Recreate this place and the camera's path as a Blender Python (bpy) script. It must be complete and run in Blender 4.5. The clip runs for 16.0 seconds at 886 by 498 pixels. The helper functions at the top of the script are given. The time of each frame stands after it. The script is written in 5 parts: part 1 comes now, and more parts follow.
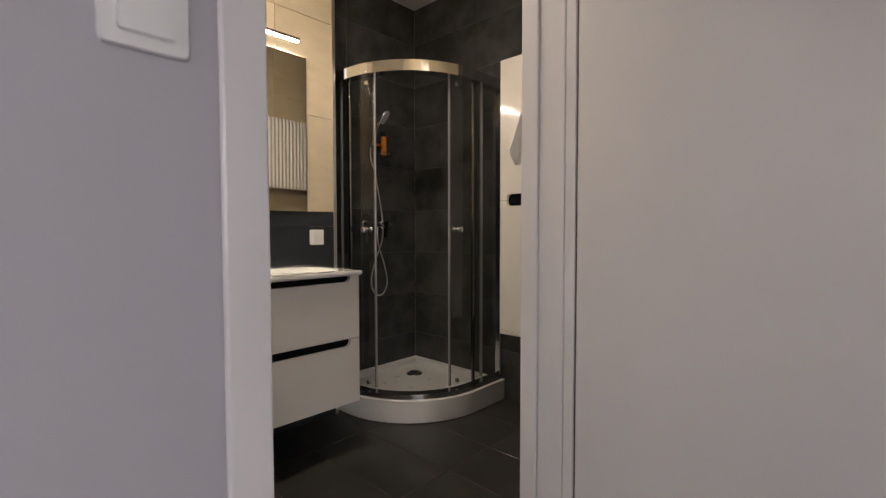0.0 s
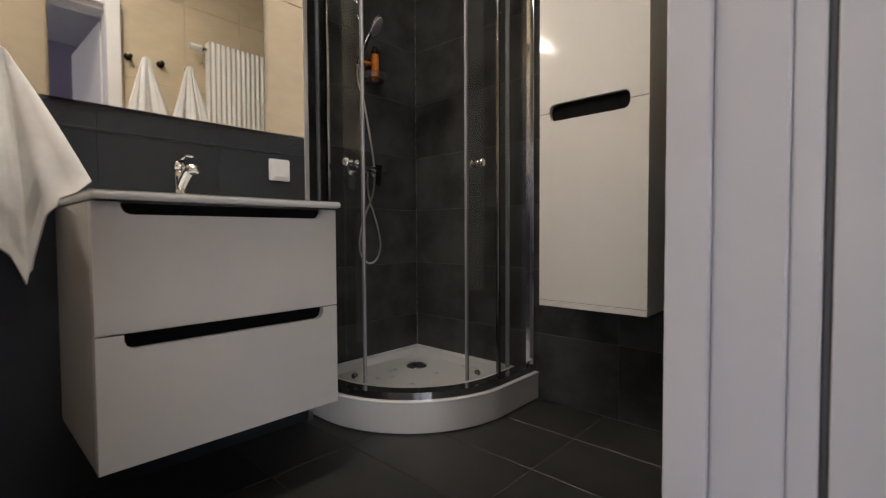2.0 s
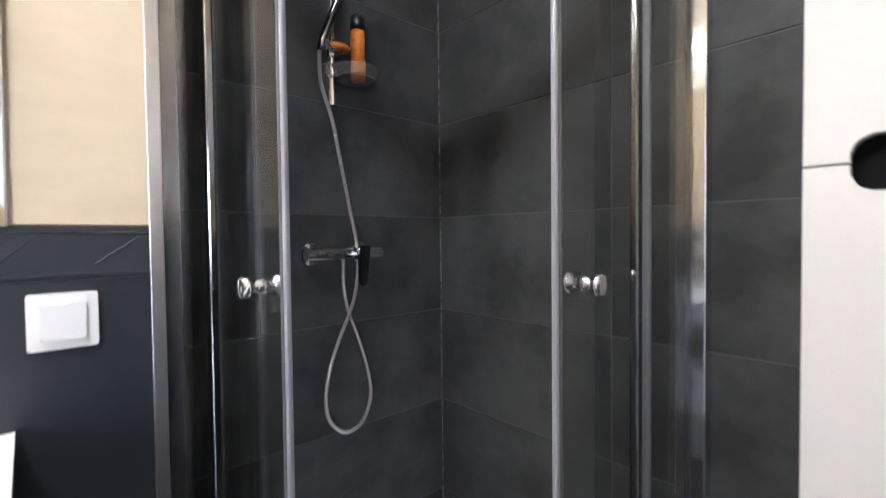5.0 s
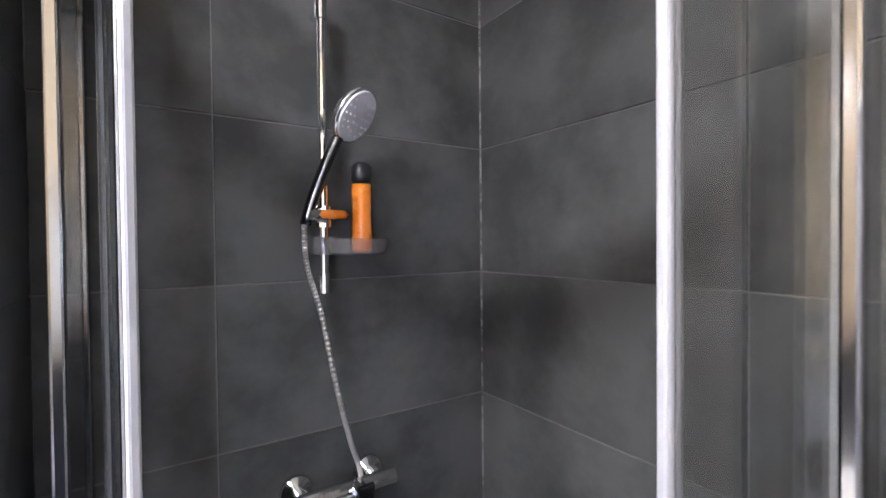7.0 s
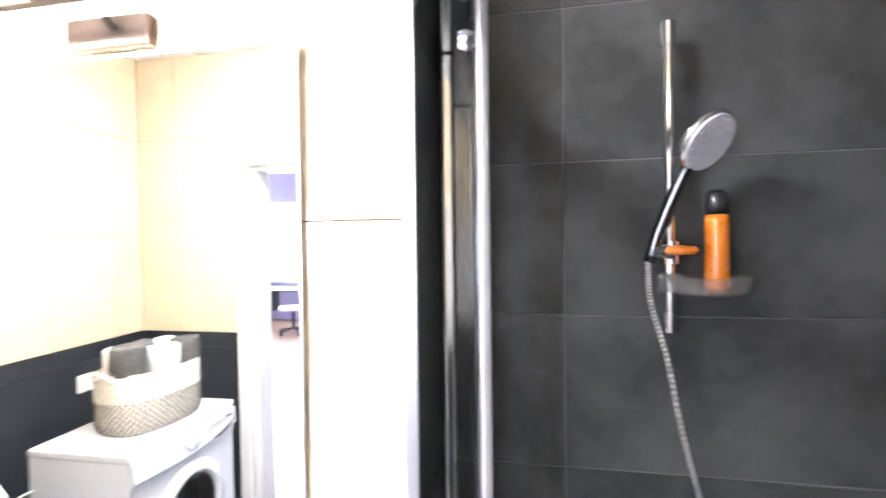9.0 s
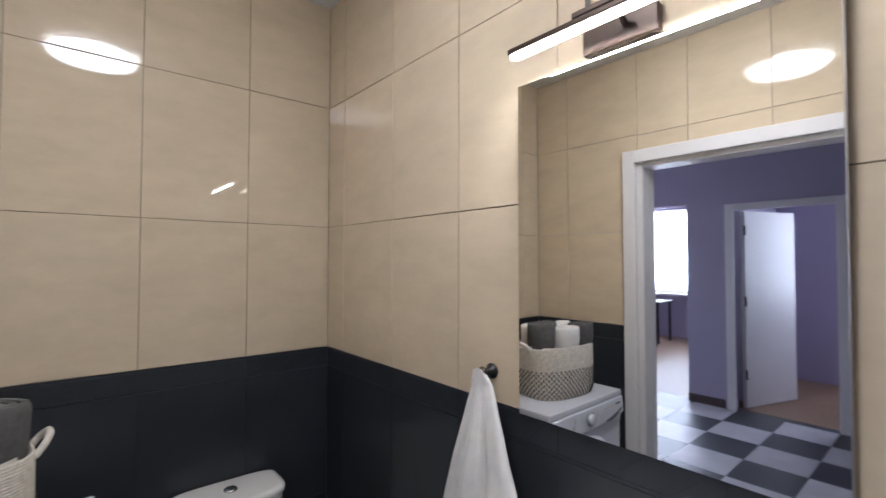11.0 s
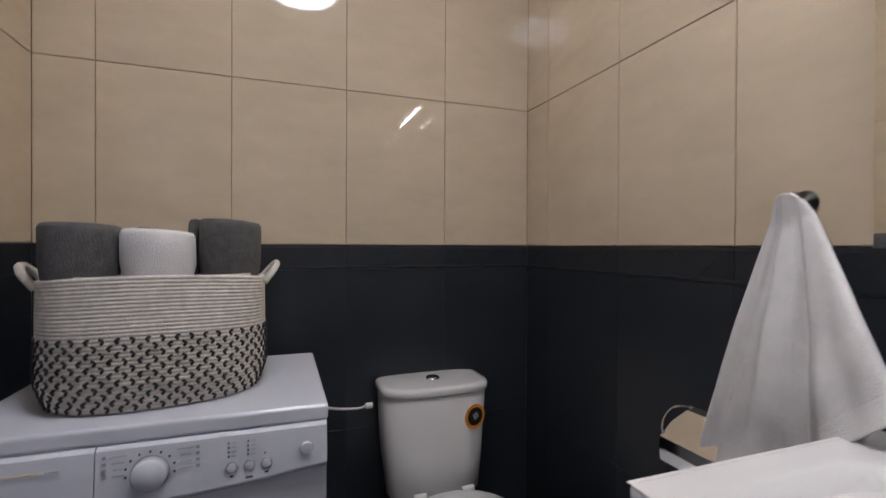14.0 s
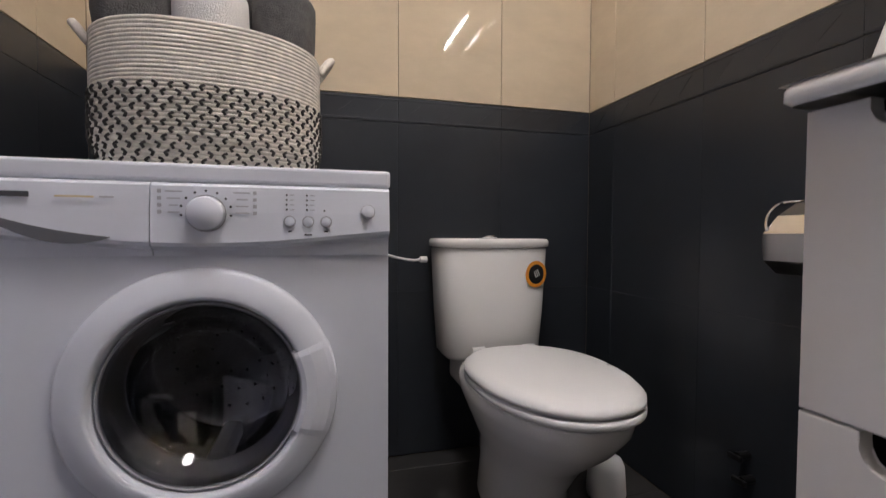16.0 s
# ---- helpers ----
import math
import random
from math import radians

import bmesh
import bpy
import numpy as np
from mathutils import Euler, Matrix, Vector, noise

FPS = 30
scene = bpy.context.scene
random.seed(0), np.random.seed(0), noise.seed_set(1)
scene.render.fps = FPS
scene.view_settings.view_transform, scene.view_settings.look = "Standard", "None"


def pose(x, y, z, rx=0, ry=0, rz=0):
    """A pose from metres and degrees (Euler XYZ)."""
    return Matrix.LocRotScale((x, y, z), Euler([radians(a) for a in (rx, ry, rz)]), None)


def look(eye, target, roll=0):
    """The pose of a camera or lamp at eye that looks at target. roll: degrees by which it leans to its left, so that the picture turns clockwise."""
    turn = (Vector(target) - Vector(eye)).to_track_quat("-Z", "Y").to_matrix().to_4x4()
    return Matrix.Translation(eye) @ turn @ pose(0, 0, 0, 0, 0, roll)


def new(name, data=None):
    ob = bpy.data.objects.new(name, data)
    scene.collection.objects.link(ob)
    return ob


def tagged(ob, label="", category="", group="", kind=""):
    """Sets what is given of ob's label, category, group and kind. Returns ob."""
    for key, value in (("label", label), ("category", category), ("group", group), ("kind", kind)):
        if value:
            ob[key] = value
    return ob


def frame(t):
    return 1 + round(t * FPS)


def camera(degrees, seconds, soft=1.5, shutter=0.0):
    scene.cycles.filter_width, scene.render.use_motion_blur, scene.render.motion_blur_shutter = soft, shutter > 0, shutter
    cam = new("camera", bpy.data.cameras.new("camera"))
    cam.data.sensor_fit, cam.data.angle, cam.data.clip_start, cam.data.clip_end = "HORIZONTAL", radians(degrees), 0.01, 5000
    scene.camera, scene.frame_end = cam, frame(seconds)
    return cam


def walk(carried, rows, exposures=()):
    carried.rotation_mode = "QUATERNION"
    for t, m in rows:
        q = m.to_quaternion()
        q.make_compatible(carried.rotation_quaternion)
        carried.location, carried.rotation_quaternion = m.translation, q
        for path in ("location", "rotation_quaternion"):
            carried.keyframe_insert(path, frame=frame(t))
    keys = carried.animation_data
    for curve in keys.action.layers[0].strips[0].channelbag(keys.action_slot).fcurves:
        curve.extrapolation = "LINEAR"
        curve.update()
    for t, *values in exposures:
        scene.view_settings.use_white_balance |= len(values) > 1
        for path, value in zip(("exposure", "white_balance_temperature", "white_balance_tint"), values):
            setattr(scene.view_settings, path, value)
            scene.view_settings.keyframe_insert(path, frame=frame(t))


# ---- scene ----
cam = camera(88.5, 16.0, soft=1.25, shutter=0.4)
PATH = [
    (0, (2.264, 0.433, 1.073), (0.898, 1.892, 0.995), -0.1),
    (0.5, (2.111, 0.552, 0.977), (0.75, 2.016, 0.914), -0.2),
    (1, (1.972, 0.658, 0.915), (0.617, 2.128, 0.845), -0.1),
    (1.5, (1.815, 0.792, 0.855), (0.461, 2.262, 0.779), -0.3),
    (2, (1.704, 0.916, 0.789), (0.351, 2.388, 0.719), -0.3),
    (2.5, (1.597, 1.058, 0.752), (0.251, 2.536, 0.696), -0.2),
    (3, (1.478, 1.228, 0.776), (0.137, 2.711, 0.715), -0.4),
    (3.5, (1.32, 1.399, 0.829), (-0.034, 2.87, 0.779), -0.4),
    (4, (1.141, 1.529, 0.923), (-0.231, 2.984, 0.868), -0.4),
    (4.5, (1.002, 1.642, 1.022), (-0.397, 3.07, 0.971), -0.4),
    (5, (0.894, 1.774, 1.161), (-0.582, 3.122, 1.108), -0.6),
    (7.5, (0.604, 2.121, 1.650), (-1.159, 3.057, 1.640), -0.6),
    (8, (0.553, 2.145, 1.667), (-1.346, 2.770, 1.672), -0.7),
    (8.5, (0.592, 2.135, 1.669), (-1.402, 2.240, 1.642), -0.8),
    (9, (0.700, 2.120, 1.672), (-1.262, 1.752, 1.650), -0.7),
    (9.5, (0.792, 2.069, 1.672), (-1.040, 1.269, 1.656), -0.5),
    (10, (0.844, 1.992, 1.643), (-0.808, 0.865, 1.653), -0.2),
    (12.5, (0.934, 1.767, 1.474), (0.085, -0.044, 1.483), 0.3),
    (13, (0.899, 1.707, 1.426), (0.139, -0.142, 1.394), 0.4),
    (13.5, (0.904, 1.646, 1.303), (0.184, -0.22, 1.297), 0.4),
    (14, (0.915, 1.578, 1.182), (0.242, -0.305, 1.168), 0.3),
    (14.5, (0.927, 1.523, 1.045), (0.33, -0.386, 1.019), 0.3),
    (15, (0.923, 1.494, 0.922), (0.375, -0.429, 0.885), 0.3),
    (15.5, (0.935, 1.478, 0.824), (0.404, -0.449, 0.769), 0.4),
    (16, (0.949, 1.478, 0.739), (0.429, -0.452, 0.675), 0.3),
]
EXPOSURE = [(0, 0.18, 7350, 11), (0.7, 0.2, 7350, 11), (1.5, 0.27, 6950, 11), (2.0, 0.36, 6550, 10), (2.5, 0.44, 6900, 11), (3.0, 0.64, 6150, 10), (4, 1.12, 5750, 10), (5, 1.55, 5600, 10), (7.5, 2.85, 5550, 13), (8.0, 3.2, 5700, 12), (8.6, 2.95, 5600, 11), (9.05, 2.75, 5650, 11), (9.5, 1.8, 5550, 12), (10, 0.92, 5300, 12), (12.5, -0.03, 5850, 14), (13.0, -0.01, 5650, 14.5), (13.5, 0.0, 5620, 15), (14.5, 0.06, 5600, 16), (16, 0.66, 6000, 16)]
walk(cam, [(t, look(eye, target, roll)) for t, eye, target, roll in PATH], EXPOSURE)

# brightness of the lights, small settings
LED, LAMP, DAY = 180.0, 32.0, 46.0
LEAF = 0.0                             # how far the door leaf is turned from square to the wall, degrees
MIR_TILT, MIR_TURN = 0.35, 0.5         # how the mirror hangs, degrees
BASKET_TURN = 8.0

# ---------- world and large lights ----------
world = bpy.data.worlds.new("world")
scene.world = world
world.use_nodes = True
wn = world.node_tree.nodes
sky = wn.new("ShaderNodeTexSky")
sky.sky_type, sky.sun_disc, sky.sun_elevation, sky.sun_rotation = "NISHITA", False, radians(40), radians(200)
world.node_tree.links.new(sky.outputs[0], wn["Background"].inputs[0])
wn["Background"].inputs[1].default_value = 0.12


def area_light(name, m, sx, sy, watts, colour):
    d = bpy.data.lights.new(name, "AREA")
    d.shape, d.size, d.size_y, d.energy, d.color = "RECTANGLE", sx, sy, watts, colour
    ob = new(name, d)
    ob.matrix_world = m
    return ob


area_light("window_daylight", look((8.25, -2.3, 1.7), (4, -1.6, 1.2)), 2.3, 1.5, DAY, (0.86, 0.88, 1.0))
area_light("far_window_daylight", look((6.28, 1.8, 1.6), (4, 0.9, 1.1)), 1.1, 1.3, DAY * 0.35, (0.86, 0.88, 1.0))
# added fill from the south, no such window known, to brighten the door leaf
area_light("hall_fill_daylight", look((3.0, -2.53, 1.65), (2.6, 1.2, 1.0)), 1.4, 1.5, DAY * 0.40, (0.88, 0.87, 1.0))


# ---------- materials ----------
def mat(name, colour, rough=0.5, metal=0.0, vary=0.12, scale=8.0, bump=0.0, bump_scale=60.0, rough_vary=0.1, spec=0.5, coat=0.0, per_object=0.0, stretch=None, span=0.2):
    m = bpy.data.materials.new(name)
    m.use_nodes = True
    nt = m.node_tree
    n, l = nt.nodes, nt.links
    b = n["Principled BSDF"]
    b.inputs["Metallic"].default_value = metal
    b.inputs["Specular IOR Level"].default_value = spec
    b.inputs["Coat Weight"].default_value = coat
    b.inputs["Coat Roughness"].default_value = 0.08
    tc = n.new("ShaderNodeTexCoord")
    src = tc.outputs["Object"]
    if per_object:
        info = n.new("ShaderNodeObjectInfo")
        add = n.new("ShaderNodeVectorMath")
        mul = n.new("ShaderNodeVectorMath")
        mul.operation = "SCALE"
        mul.inputs["Scale"].default_value = 37.0
        comb = n.new("ShaderNodeCombineXYZ")
        for k in range(3):
            l.new(info.outputs["Random"], comb.inputs[k])
        l.new(comb.outputs[0], mul.inputs[0])
        l.new(src, add.inputs[0])
        l.new(mul.outputs[0], add.inputs[1])
        src = add.outputs[0]
    if stretch:
        mp = n.new("ShaderNodeMapping")
        mp.inputs["Scale"].default_value = stretch
        l.new(src, mp.inputs[0])
        src = mp.outputs[0]
    no = n.new("ShaderNodeTexNoise")
    no.inputs["Scale"].default_value, no.inputs["Detail"].default_value, no.inputs["Roughness"].default_value = scale, 6, 0.6
    l.new(src, no.inputs["Vector"])
    ramp = n.new("ShaderNodeValToRGB")
    lo = [c * (1 - vary) for c in colour]
    hi = [min(1, c * (1 + vary)) for c in colour]
    ramp.color_ramp.elements[0].position, ramp.color_ramp.elements[1].position = 0.5 - span, 0.5 + span
    ramp.color_ramp.elements[0].color, ramp.color_ramp.elements[1].color = (*lo, 1), (*hi, 1)
    l.new(no.outputs["Fac"], ramp.inputs[0])
    col = ramp.outputs[0]
    if per_object:
        hs = n.new("ShaderNodeHueSaturation")
        mr = n.new("ShaderNodeMapRange")
        mr.inputs["To Min"].default_value, mr.inputs["To Max"].default_value = 1 - per_object, 1 + per_object
        l.new(info.outputs["Random"], mr.inputs[0])
        l.new(mr.outputs[0], hs.inputs["Value"])
        l.new(col, hs.inputs["Color"])
        col = hs.outputs[0]
    l.new(col, b.inputs["Base Color"])
    rr = n.new("ShaderNodeMapRange")
    rr.inputs["To Min"].default_value, rr.inputs["To Max"].default_value = max(0.02, rough - rough_vary), min(1, rough + rough_vary)
    l.new(no.outputs["Fac"], rr.inputs[0])
    l.new(rr.outputs[0], b.inputs["Roughness"])
    if bump:
        n2 = n.new("ShaderNodeTexNoise")
        n2.inputs["Scale"].default_value, n2.inputs["Detail"].default_value = bump_scale, 4
        l.new(src, n2.inputs["Vector"])
        bp = n.new("ShaderNodeBump")
        bp.inputs["Strength"].default_value, bp.inputs["Distance"].default_value = bump, 0.002
        l.new(n2.outputs["Fac"], bp.inputs["Height"])
        l.new(bp.outputs[0], b.inputs["Normal"])
    return m


def glow(name, colour, strength):
    m = bpy.data.materials.new(name)
    m.use_nodes = True
    b = m.node_tree.nodes["Principled BSDF"]
    b.inputs["Base Color"].default_value = (0.8, 0.8, 0.8, 1)
    b.inputs["Emission Color"].default_value = (*colour, 1)
    b.inputs["Emission Strength"].default_value = strength
    return m


def glass(name, colour=(1, 1, 1), rough=0.0):
    m = bpy.data.materials.new(name)
    m.use_nodes = True
    b = m.node_tree.nodes["Principled BSDF"]
    b.inputs["Base Color"].default_value = (*colour, 1)
    b.inputs["Roughness"].default_value = rough
    b.inputs["Transmission Weight"].default_value = 1
    b.inputs["IOR"].default_value = 1.45
    return m


M_GROUT_BEIGE = mat("beige_grout", (0.30, 0.24, 0.17), 0.8, vary=0.2, scale=20)
M_BEIGE = mat("beige_tile", (0.62, 0.515, 0.37), 0.035, spec=0.40, vary=0.075, scale=5, bump=0.03, bump_scale=6, rough_vary=0.012, per_object=0.02, stretch=(1.0, 2.2, 1.0))
M_PAINT = mat("painted_tile", (0.0235, 0.027, 0.033), 0.33, vary=0.16, scale=4, bump=0.10, bump_scale=38, per_object=0.04)
M_PAINT_GROUT = mat("painted_joint", (0.017, 0.019, 0.022), 0.5, vary=0.2)
M_ANTHRA = mat("anthracite_tile", (0.060, 0.060, 0.0595), 0.42, spec=0.22, vary=0.30, span=0.10, scale=4.2, bump=0.2, bump_scale=38, per_object=0.10)
M_ANTHRA_GROUT = mat("grey_grout", (0.115, 0.113, 0.108), 0.8, vary=0.2)
M_FLOOR = mat("floor_tile_stone", (0.037, 0.035, 0.033), 0.40, vary=0.32, span=0.12, scale=3.6, bump=0.15, bump_scale=30, per_object=0.08)
M_FLOOR_GROUT = mat("floor_grout", (0.10, 0.085, 0.065), 0.85, vary=0.25)
M_CEIL = mat("ceiling_paint", (0.78, 0.77, 0.75), 0.9, vary=0.02, scale=3, bump=0.05)
M_WALL = mat("lavender_wall_paint", (0.46, 0.45, 0.49), 0.75, vary=0.03, scale=2, bump=0.08, bump_scale=150)
M_LAV = mat("lilac_wall_paint", (0.40, 0.365, 0.475), 0.8, vary=0.03, scale=2)
M_DOOR = mat("white_door_laminate", (0.70, 0.68, 0.67), 0.38, vary=0.03, scale=3)
M_FRAME = mat("white_frame_laminate", (0.72, 0.70, 0.70), 0.35, vary=0.03, scale=3)
M_LACQ = mat("white_lacquer", (0.76, 0.73, 0.70), 0.11, vary=0.015, scale=2, rough_vary=0.02, coat=0.2)
M_SLOT = mat("black_handle_recess", (0.004, 0.004, 0.004), 0.9, vary=0.2)
M_SLOT.node_tree.nodes["Principled BSDF"].inputs["Specular IOR Level"].default_value = 0.15
M_CERAMIC = mat("white_ceramic", (0.80, 0.785, 0.765), 0.09, vary=0.015, scale=3, rough_vary=0.03, coat=0.4)
M_ACRYLIC = mat("white_acrylic", (0.76, 0.75, 0.745), 0.2, vary=0.03, scale=6, rough_vary=0.06)
M_TRAYFLOOR = mat("tray_floor_acrylic", (0.66, 0.65, 0.64), 0.3, vary=0.03, scale=9, bump=0.18, bump_scale=110)
M_CHROME = mat("chrome", (0.80, 0.80, 0.81), 0.08, metal=1.0, vary=0.02, scale=4, rough_vary=0.015)
M_ALU = mat("brushed_aluminium", (0.70, 0.69, 0.70), 0.32, metal=1.0, vary=0.02, scale=3, rough_vary=0.02)
# ordinary chrome; the dark reflections of some profiles are put into its colour
M_DARKENED_CHROME = mat("darkened_chrome", (0.34, 0.34, 0.35), 0.12, metal=1.0, vary=0.05, scale=4, rough_vary=0.02)
# chrome darkened in its colour to imitate the dark surroundings it reflects
M_HANDLE = mat("shaded_chrome", (0.16, 0.16, 0.165), 0.16, metal=1.0, vary=0.05, scale=4, rough_vary=0.02)
M_BLACKMETAL = mat("black_metal", (0.014, 0.014, 0.014), 0.3, metal=0.3, vary=0.15)
M_HOOK = mat("dark_polished_hook", (0.16, 0.135, 0.115), 0.18, metal=1.0, vary=0.08, scale=20)
M_BRONZE = mat("dark_bronze_metal", (0.075, 0.052, 0.040), 0.35, metal=0.6, vary=0.1)
M_PLASTIC = mat("white_plastic", (0.78, 0.775, 0.77), 0.3, vary=0.02, scale=4)
M_APPL = mat("white_enamel", (0.71, 0.725, 0.785), 0.24, vary=0.02, scale=3, rough_vary=0.05)
M_GREYPL = mat("grey_plastic", (0.30, 0.30, 0.32), 0.4, vary=0.05)
M_DARKPL = mat("dark_print", (0.05, 0.05, 0.055), 0.5, vary=0.1)
M_GREYPRINT = mat("grey_print", (0.42, 0.42, 0.45), 0.5, vary=0.1)
M_OCHREPRINT = mat("ochre_print", (0.62, 0.50, 0.30), 0.5, vary=0.1)
M_BLACKPL = mat("black_plastic", (0.012, 0.012, 0.013), 0.35, vary=0.15)
M_RUBBER = mat("grey_rubber", (0.11, 0.11, 0.115), 0.5, vary=0.15)
M_DRUM = mat("steel_drum", (0.30, 0.30, 0.31), 0.22, metal=1.0, vary=0.15, scale=30)
M_ORANGE = mat("orange_plastic", (0.78, 0.23, 0.02), 0.28, vary=0.08, scale=10)
M_STICKER = mat("orange_sticker", (0.80, 0.30, 0.03), 0.4, vary=0.05)
M_WHITE = mat("white_print", (0.82, 0.82, 0.82), 0.5, vary=0.02)
M_ROPE = mat("cream_cotton_rope", (0.72, 0.67, 0.59), 0.9, vary=0.16, scale=60, bump=0.6, bump_scale=260)
M_WEAVE = mat("dark_cotton_weave", (0.050, 0.045, 0.041), 0.9, vary=0.25, scale=60, bump=0.5, bump_scale=260)
M_TOWELW = mat("white_terry", (0.80, 0.78, 0.76), 0.95, vary=0.05, scale=30, bump=1.0, bump_scale=340)
M_TOWELG = mat("grey_terry", (0.105, 0.10, 0.098), 0.95, vary=0.25, scale=50, bump=1.0, bump_scale=300)
M_STRIP = mat("pale_edge_strip", (0.33, 0.33, 0.36), 0.3, vary=0.03)
M_CARD = mat("toilet_paper", (0.56, 0.45, 0.31), 0.9, vary=0.05, bump=0.3)
M_RAD = mat("white_radiator_enamel", (0.80, 0.78, 0.74), 0.35, vary=0.02)
M_HOSE = mat("steel_hose", (0.55, 0.53, 0.53), 0.38, metal=1.0, vary=0.03, scale=60, rough_vary=0.02)
M_HEADFACE = mat("shower_head_face", (0.60, 0.59, 0.64), 0.35, vary=0.08, scale=40)
M_CLEARPL = glass("clear_plastic", (0.94, 0.92, 0.94), 0.03)
M_CLEARPL.node_tree.nodes["Principled BSDF"].inputs["Transmission Weight"].default_value = 0.92


def pane_glass(name, tint):
    """Thin clear glass: light goes straight on, slightly tinted; the gloss grows towards a slanting view."""
    m = bpy.data.materials.new(name)
    m.use_nodes = True
    n, l = m.node_tree.nodes, m.node_tree.links
    n.remove(n["Principled BSDF"])
    clear, shine, mix = n.new("ShaderNodeBsdfTransparent"), n.new("ShaderNodeBsdfGlossy"), n.new("ShaderNodeMixShader")
    clear.inputs[0].default_value = (*tint, 1)
    shine.inputs["Roughness"].default_value = 0.015
    slant, power, lift = n.new("ShaderNodeLayerWeight"), n.new("ShaderNodeMath"), n.new("ShaderNodeMath")
    power.operation, lift.operation = "POWER", "MULTIPLY_ADD"
    power.inputs[1].default_value = 5.0
    lift.inputs[1].default_value, lift.inputs[2].default_value = 0.90, 0.045
    l.new(slant.outputs["Facing"], power.inputs[0])
    l.new(power.outputs[0], lift.inputs[0])
    l.new(lift.outputs[0], mix.inputs[0])
    l.new(clear.outputs[0], mix.inputs[1])
    l.new(shine.outputs[0], mix.inputs[2])
    l.new(mix.outputs[0], n["Material Output"].inputs[0])
    return m


M_GLASS = pane_glass("clear_glass", (0.925, 0.935, 0.93))
M_DARKGLASS = glass("smoked_glass", (0.60, 0.60, 0.62), 0.0)
M_GRIP_SHADE = mat("grip_painted_shade", (0.13, 0.13, 0.14), 0.4, vary=0.05)
M_MIRROR = mat("mirror_silver", (0.90, 0.90, 0.88), 0.02, metal=1.0, vary=0.0, rough_vary=0.0)
M_LED = glow("led_diffuser", (1.0, 0.91, 0.78), LED)
M_LAMP = glow("lamp_glass_white", (1.0, 0.94, 0.86), LAMP)
M_HALLW = mat("hall_tile_light", (0.52, 0.51, 0.54), 0.42, vary=0.12, scale=6, per_object=0.06)
M_HALLD = mat("hall_tile_dark", (0.040, 0.044, 0.053), 0.40, vary=0.3, scale=6, per_object=0.1)
M_WOOD = mat("oak_floor", (0.26, 0.165, 0.10), 0.45, vary=0.25, scale=6, stretch=(1, 8, 1))
M_DARKWOOD = mat("dark_skirting", (0.07, 0.05, 0.045), 0.45, vary=0.2)
M_CURTAIN = mat("sheer_curtain", (0.85, 0.85, 0.87), 0.9, vary=0.03)
M_OUT = glow("bright_daylight", (0.93, 0.96, 1.0), 7.0)


# ---------- mesh helpers ----------
def part(name, bm, material, parent=None, label="", smooth=False, m=None):
    me = bpy.data.meshes.new(name)
    bmesh.ops.recalc_face_normals(bm, faces=bm.faces[:])
    if smooth:
        for f in bm.faces:
            f.smooth = True
    bm.to_mesh(me)
    bm.free()
    me.materials.append(material)
    ob = new(name, me)
    if parent:
        ob.parent = parent
    if m:
        ob.matrix_local = m
    if label:
        ob["label"] = label
    return ob


def thing(name, label, category, x=0.0, y=0.0, z=0.0, rz=0.0, group="", kind=""):
    ob = new(name)
    ob.empty_display_size = 0.05
    ob.matrix_world = pose(x, y, z, 0, 0, rz)
    return tagged(ob, label, category, group, kind)


def box(x0, y0, z0, x1, y1, z1, bevel=0.0, seg=2):
    bm = bmesh.new()
    bmesh.ops.create_cube(bm, size=1)
    for v in bm.verts:
        v.co = Vector((x0 + (v.co.x + 0.5) * (x1 - x0), y0 + (v.co.y + 0.5) * (y1 - y0), z0 + (v.co.z + 0.5) * (z1 - z0)))
    if bevel:
        bmesh.ops.bevel(bm, geom=bm.edges[:], offset=bevel, segments=seg, affect="EDGES", profile=0.5)
    return bm


def lathe(profile, n=32, bm=None, sx=1.0, sy=1.0):
    """A body of revolution about z from (radius, z) pairs."""
    bm = bm or bmesh.new()
    rings = []
    for r, z in profile:
        if r < 1e-6:
            rings.append([bm.verts.new((0, 0, z))])
        else:
            rings.append([bm.verts.new((r * sx * math.cos(2 * math.pi * k / n), r * sy * math.sin(2 * math.pi * k / n), z)) for k in range(n)])
    for a, b in zip(rings, rings[1:]):
        for k in range(n):
            j = (k + 1) % n
            if len(a) == 1 and len(b) > 1:
                bm.faces.new((a[0], b[k], b[j]))
            elif len(b) == 1 and len(a) > 1:
                bm.faces.new((a[k], a[j], b[0]))
            elif len(a) > 1:
                bm.faces.new((a[k], a[j], b[j], b[k]))
    return bm


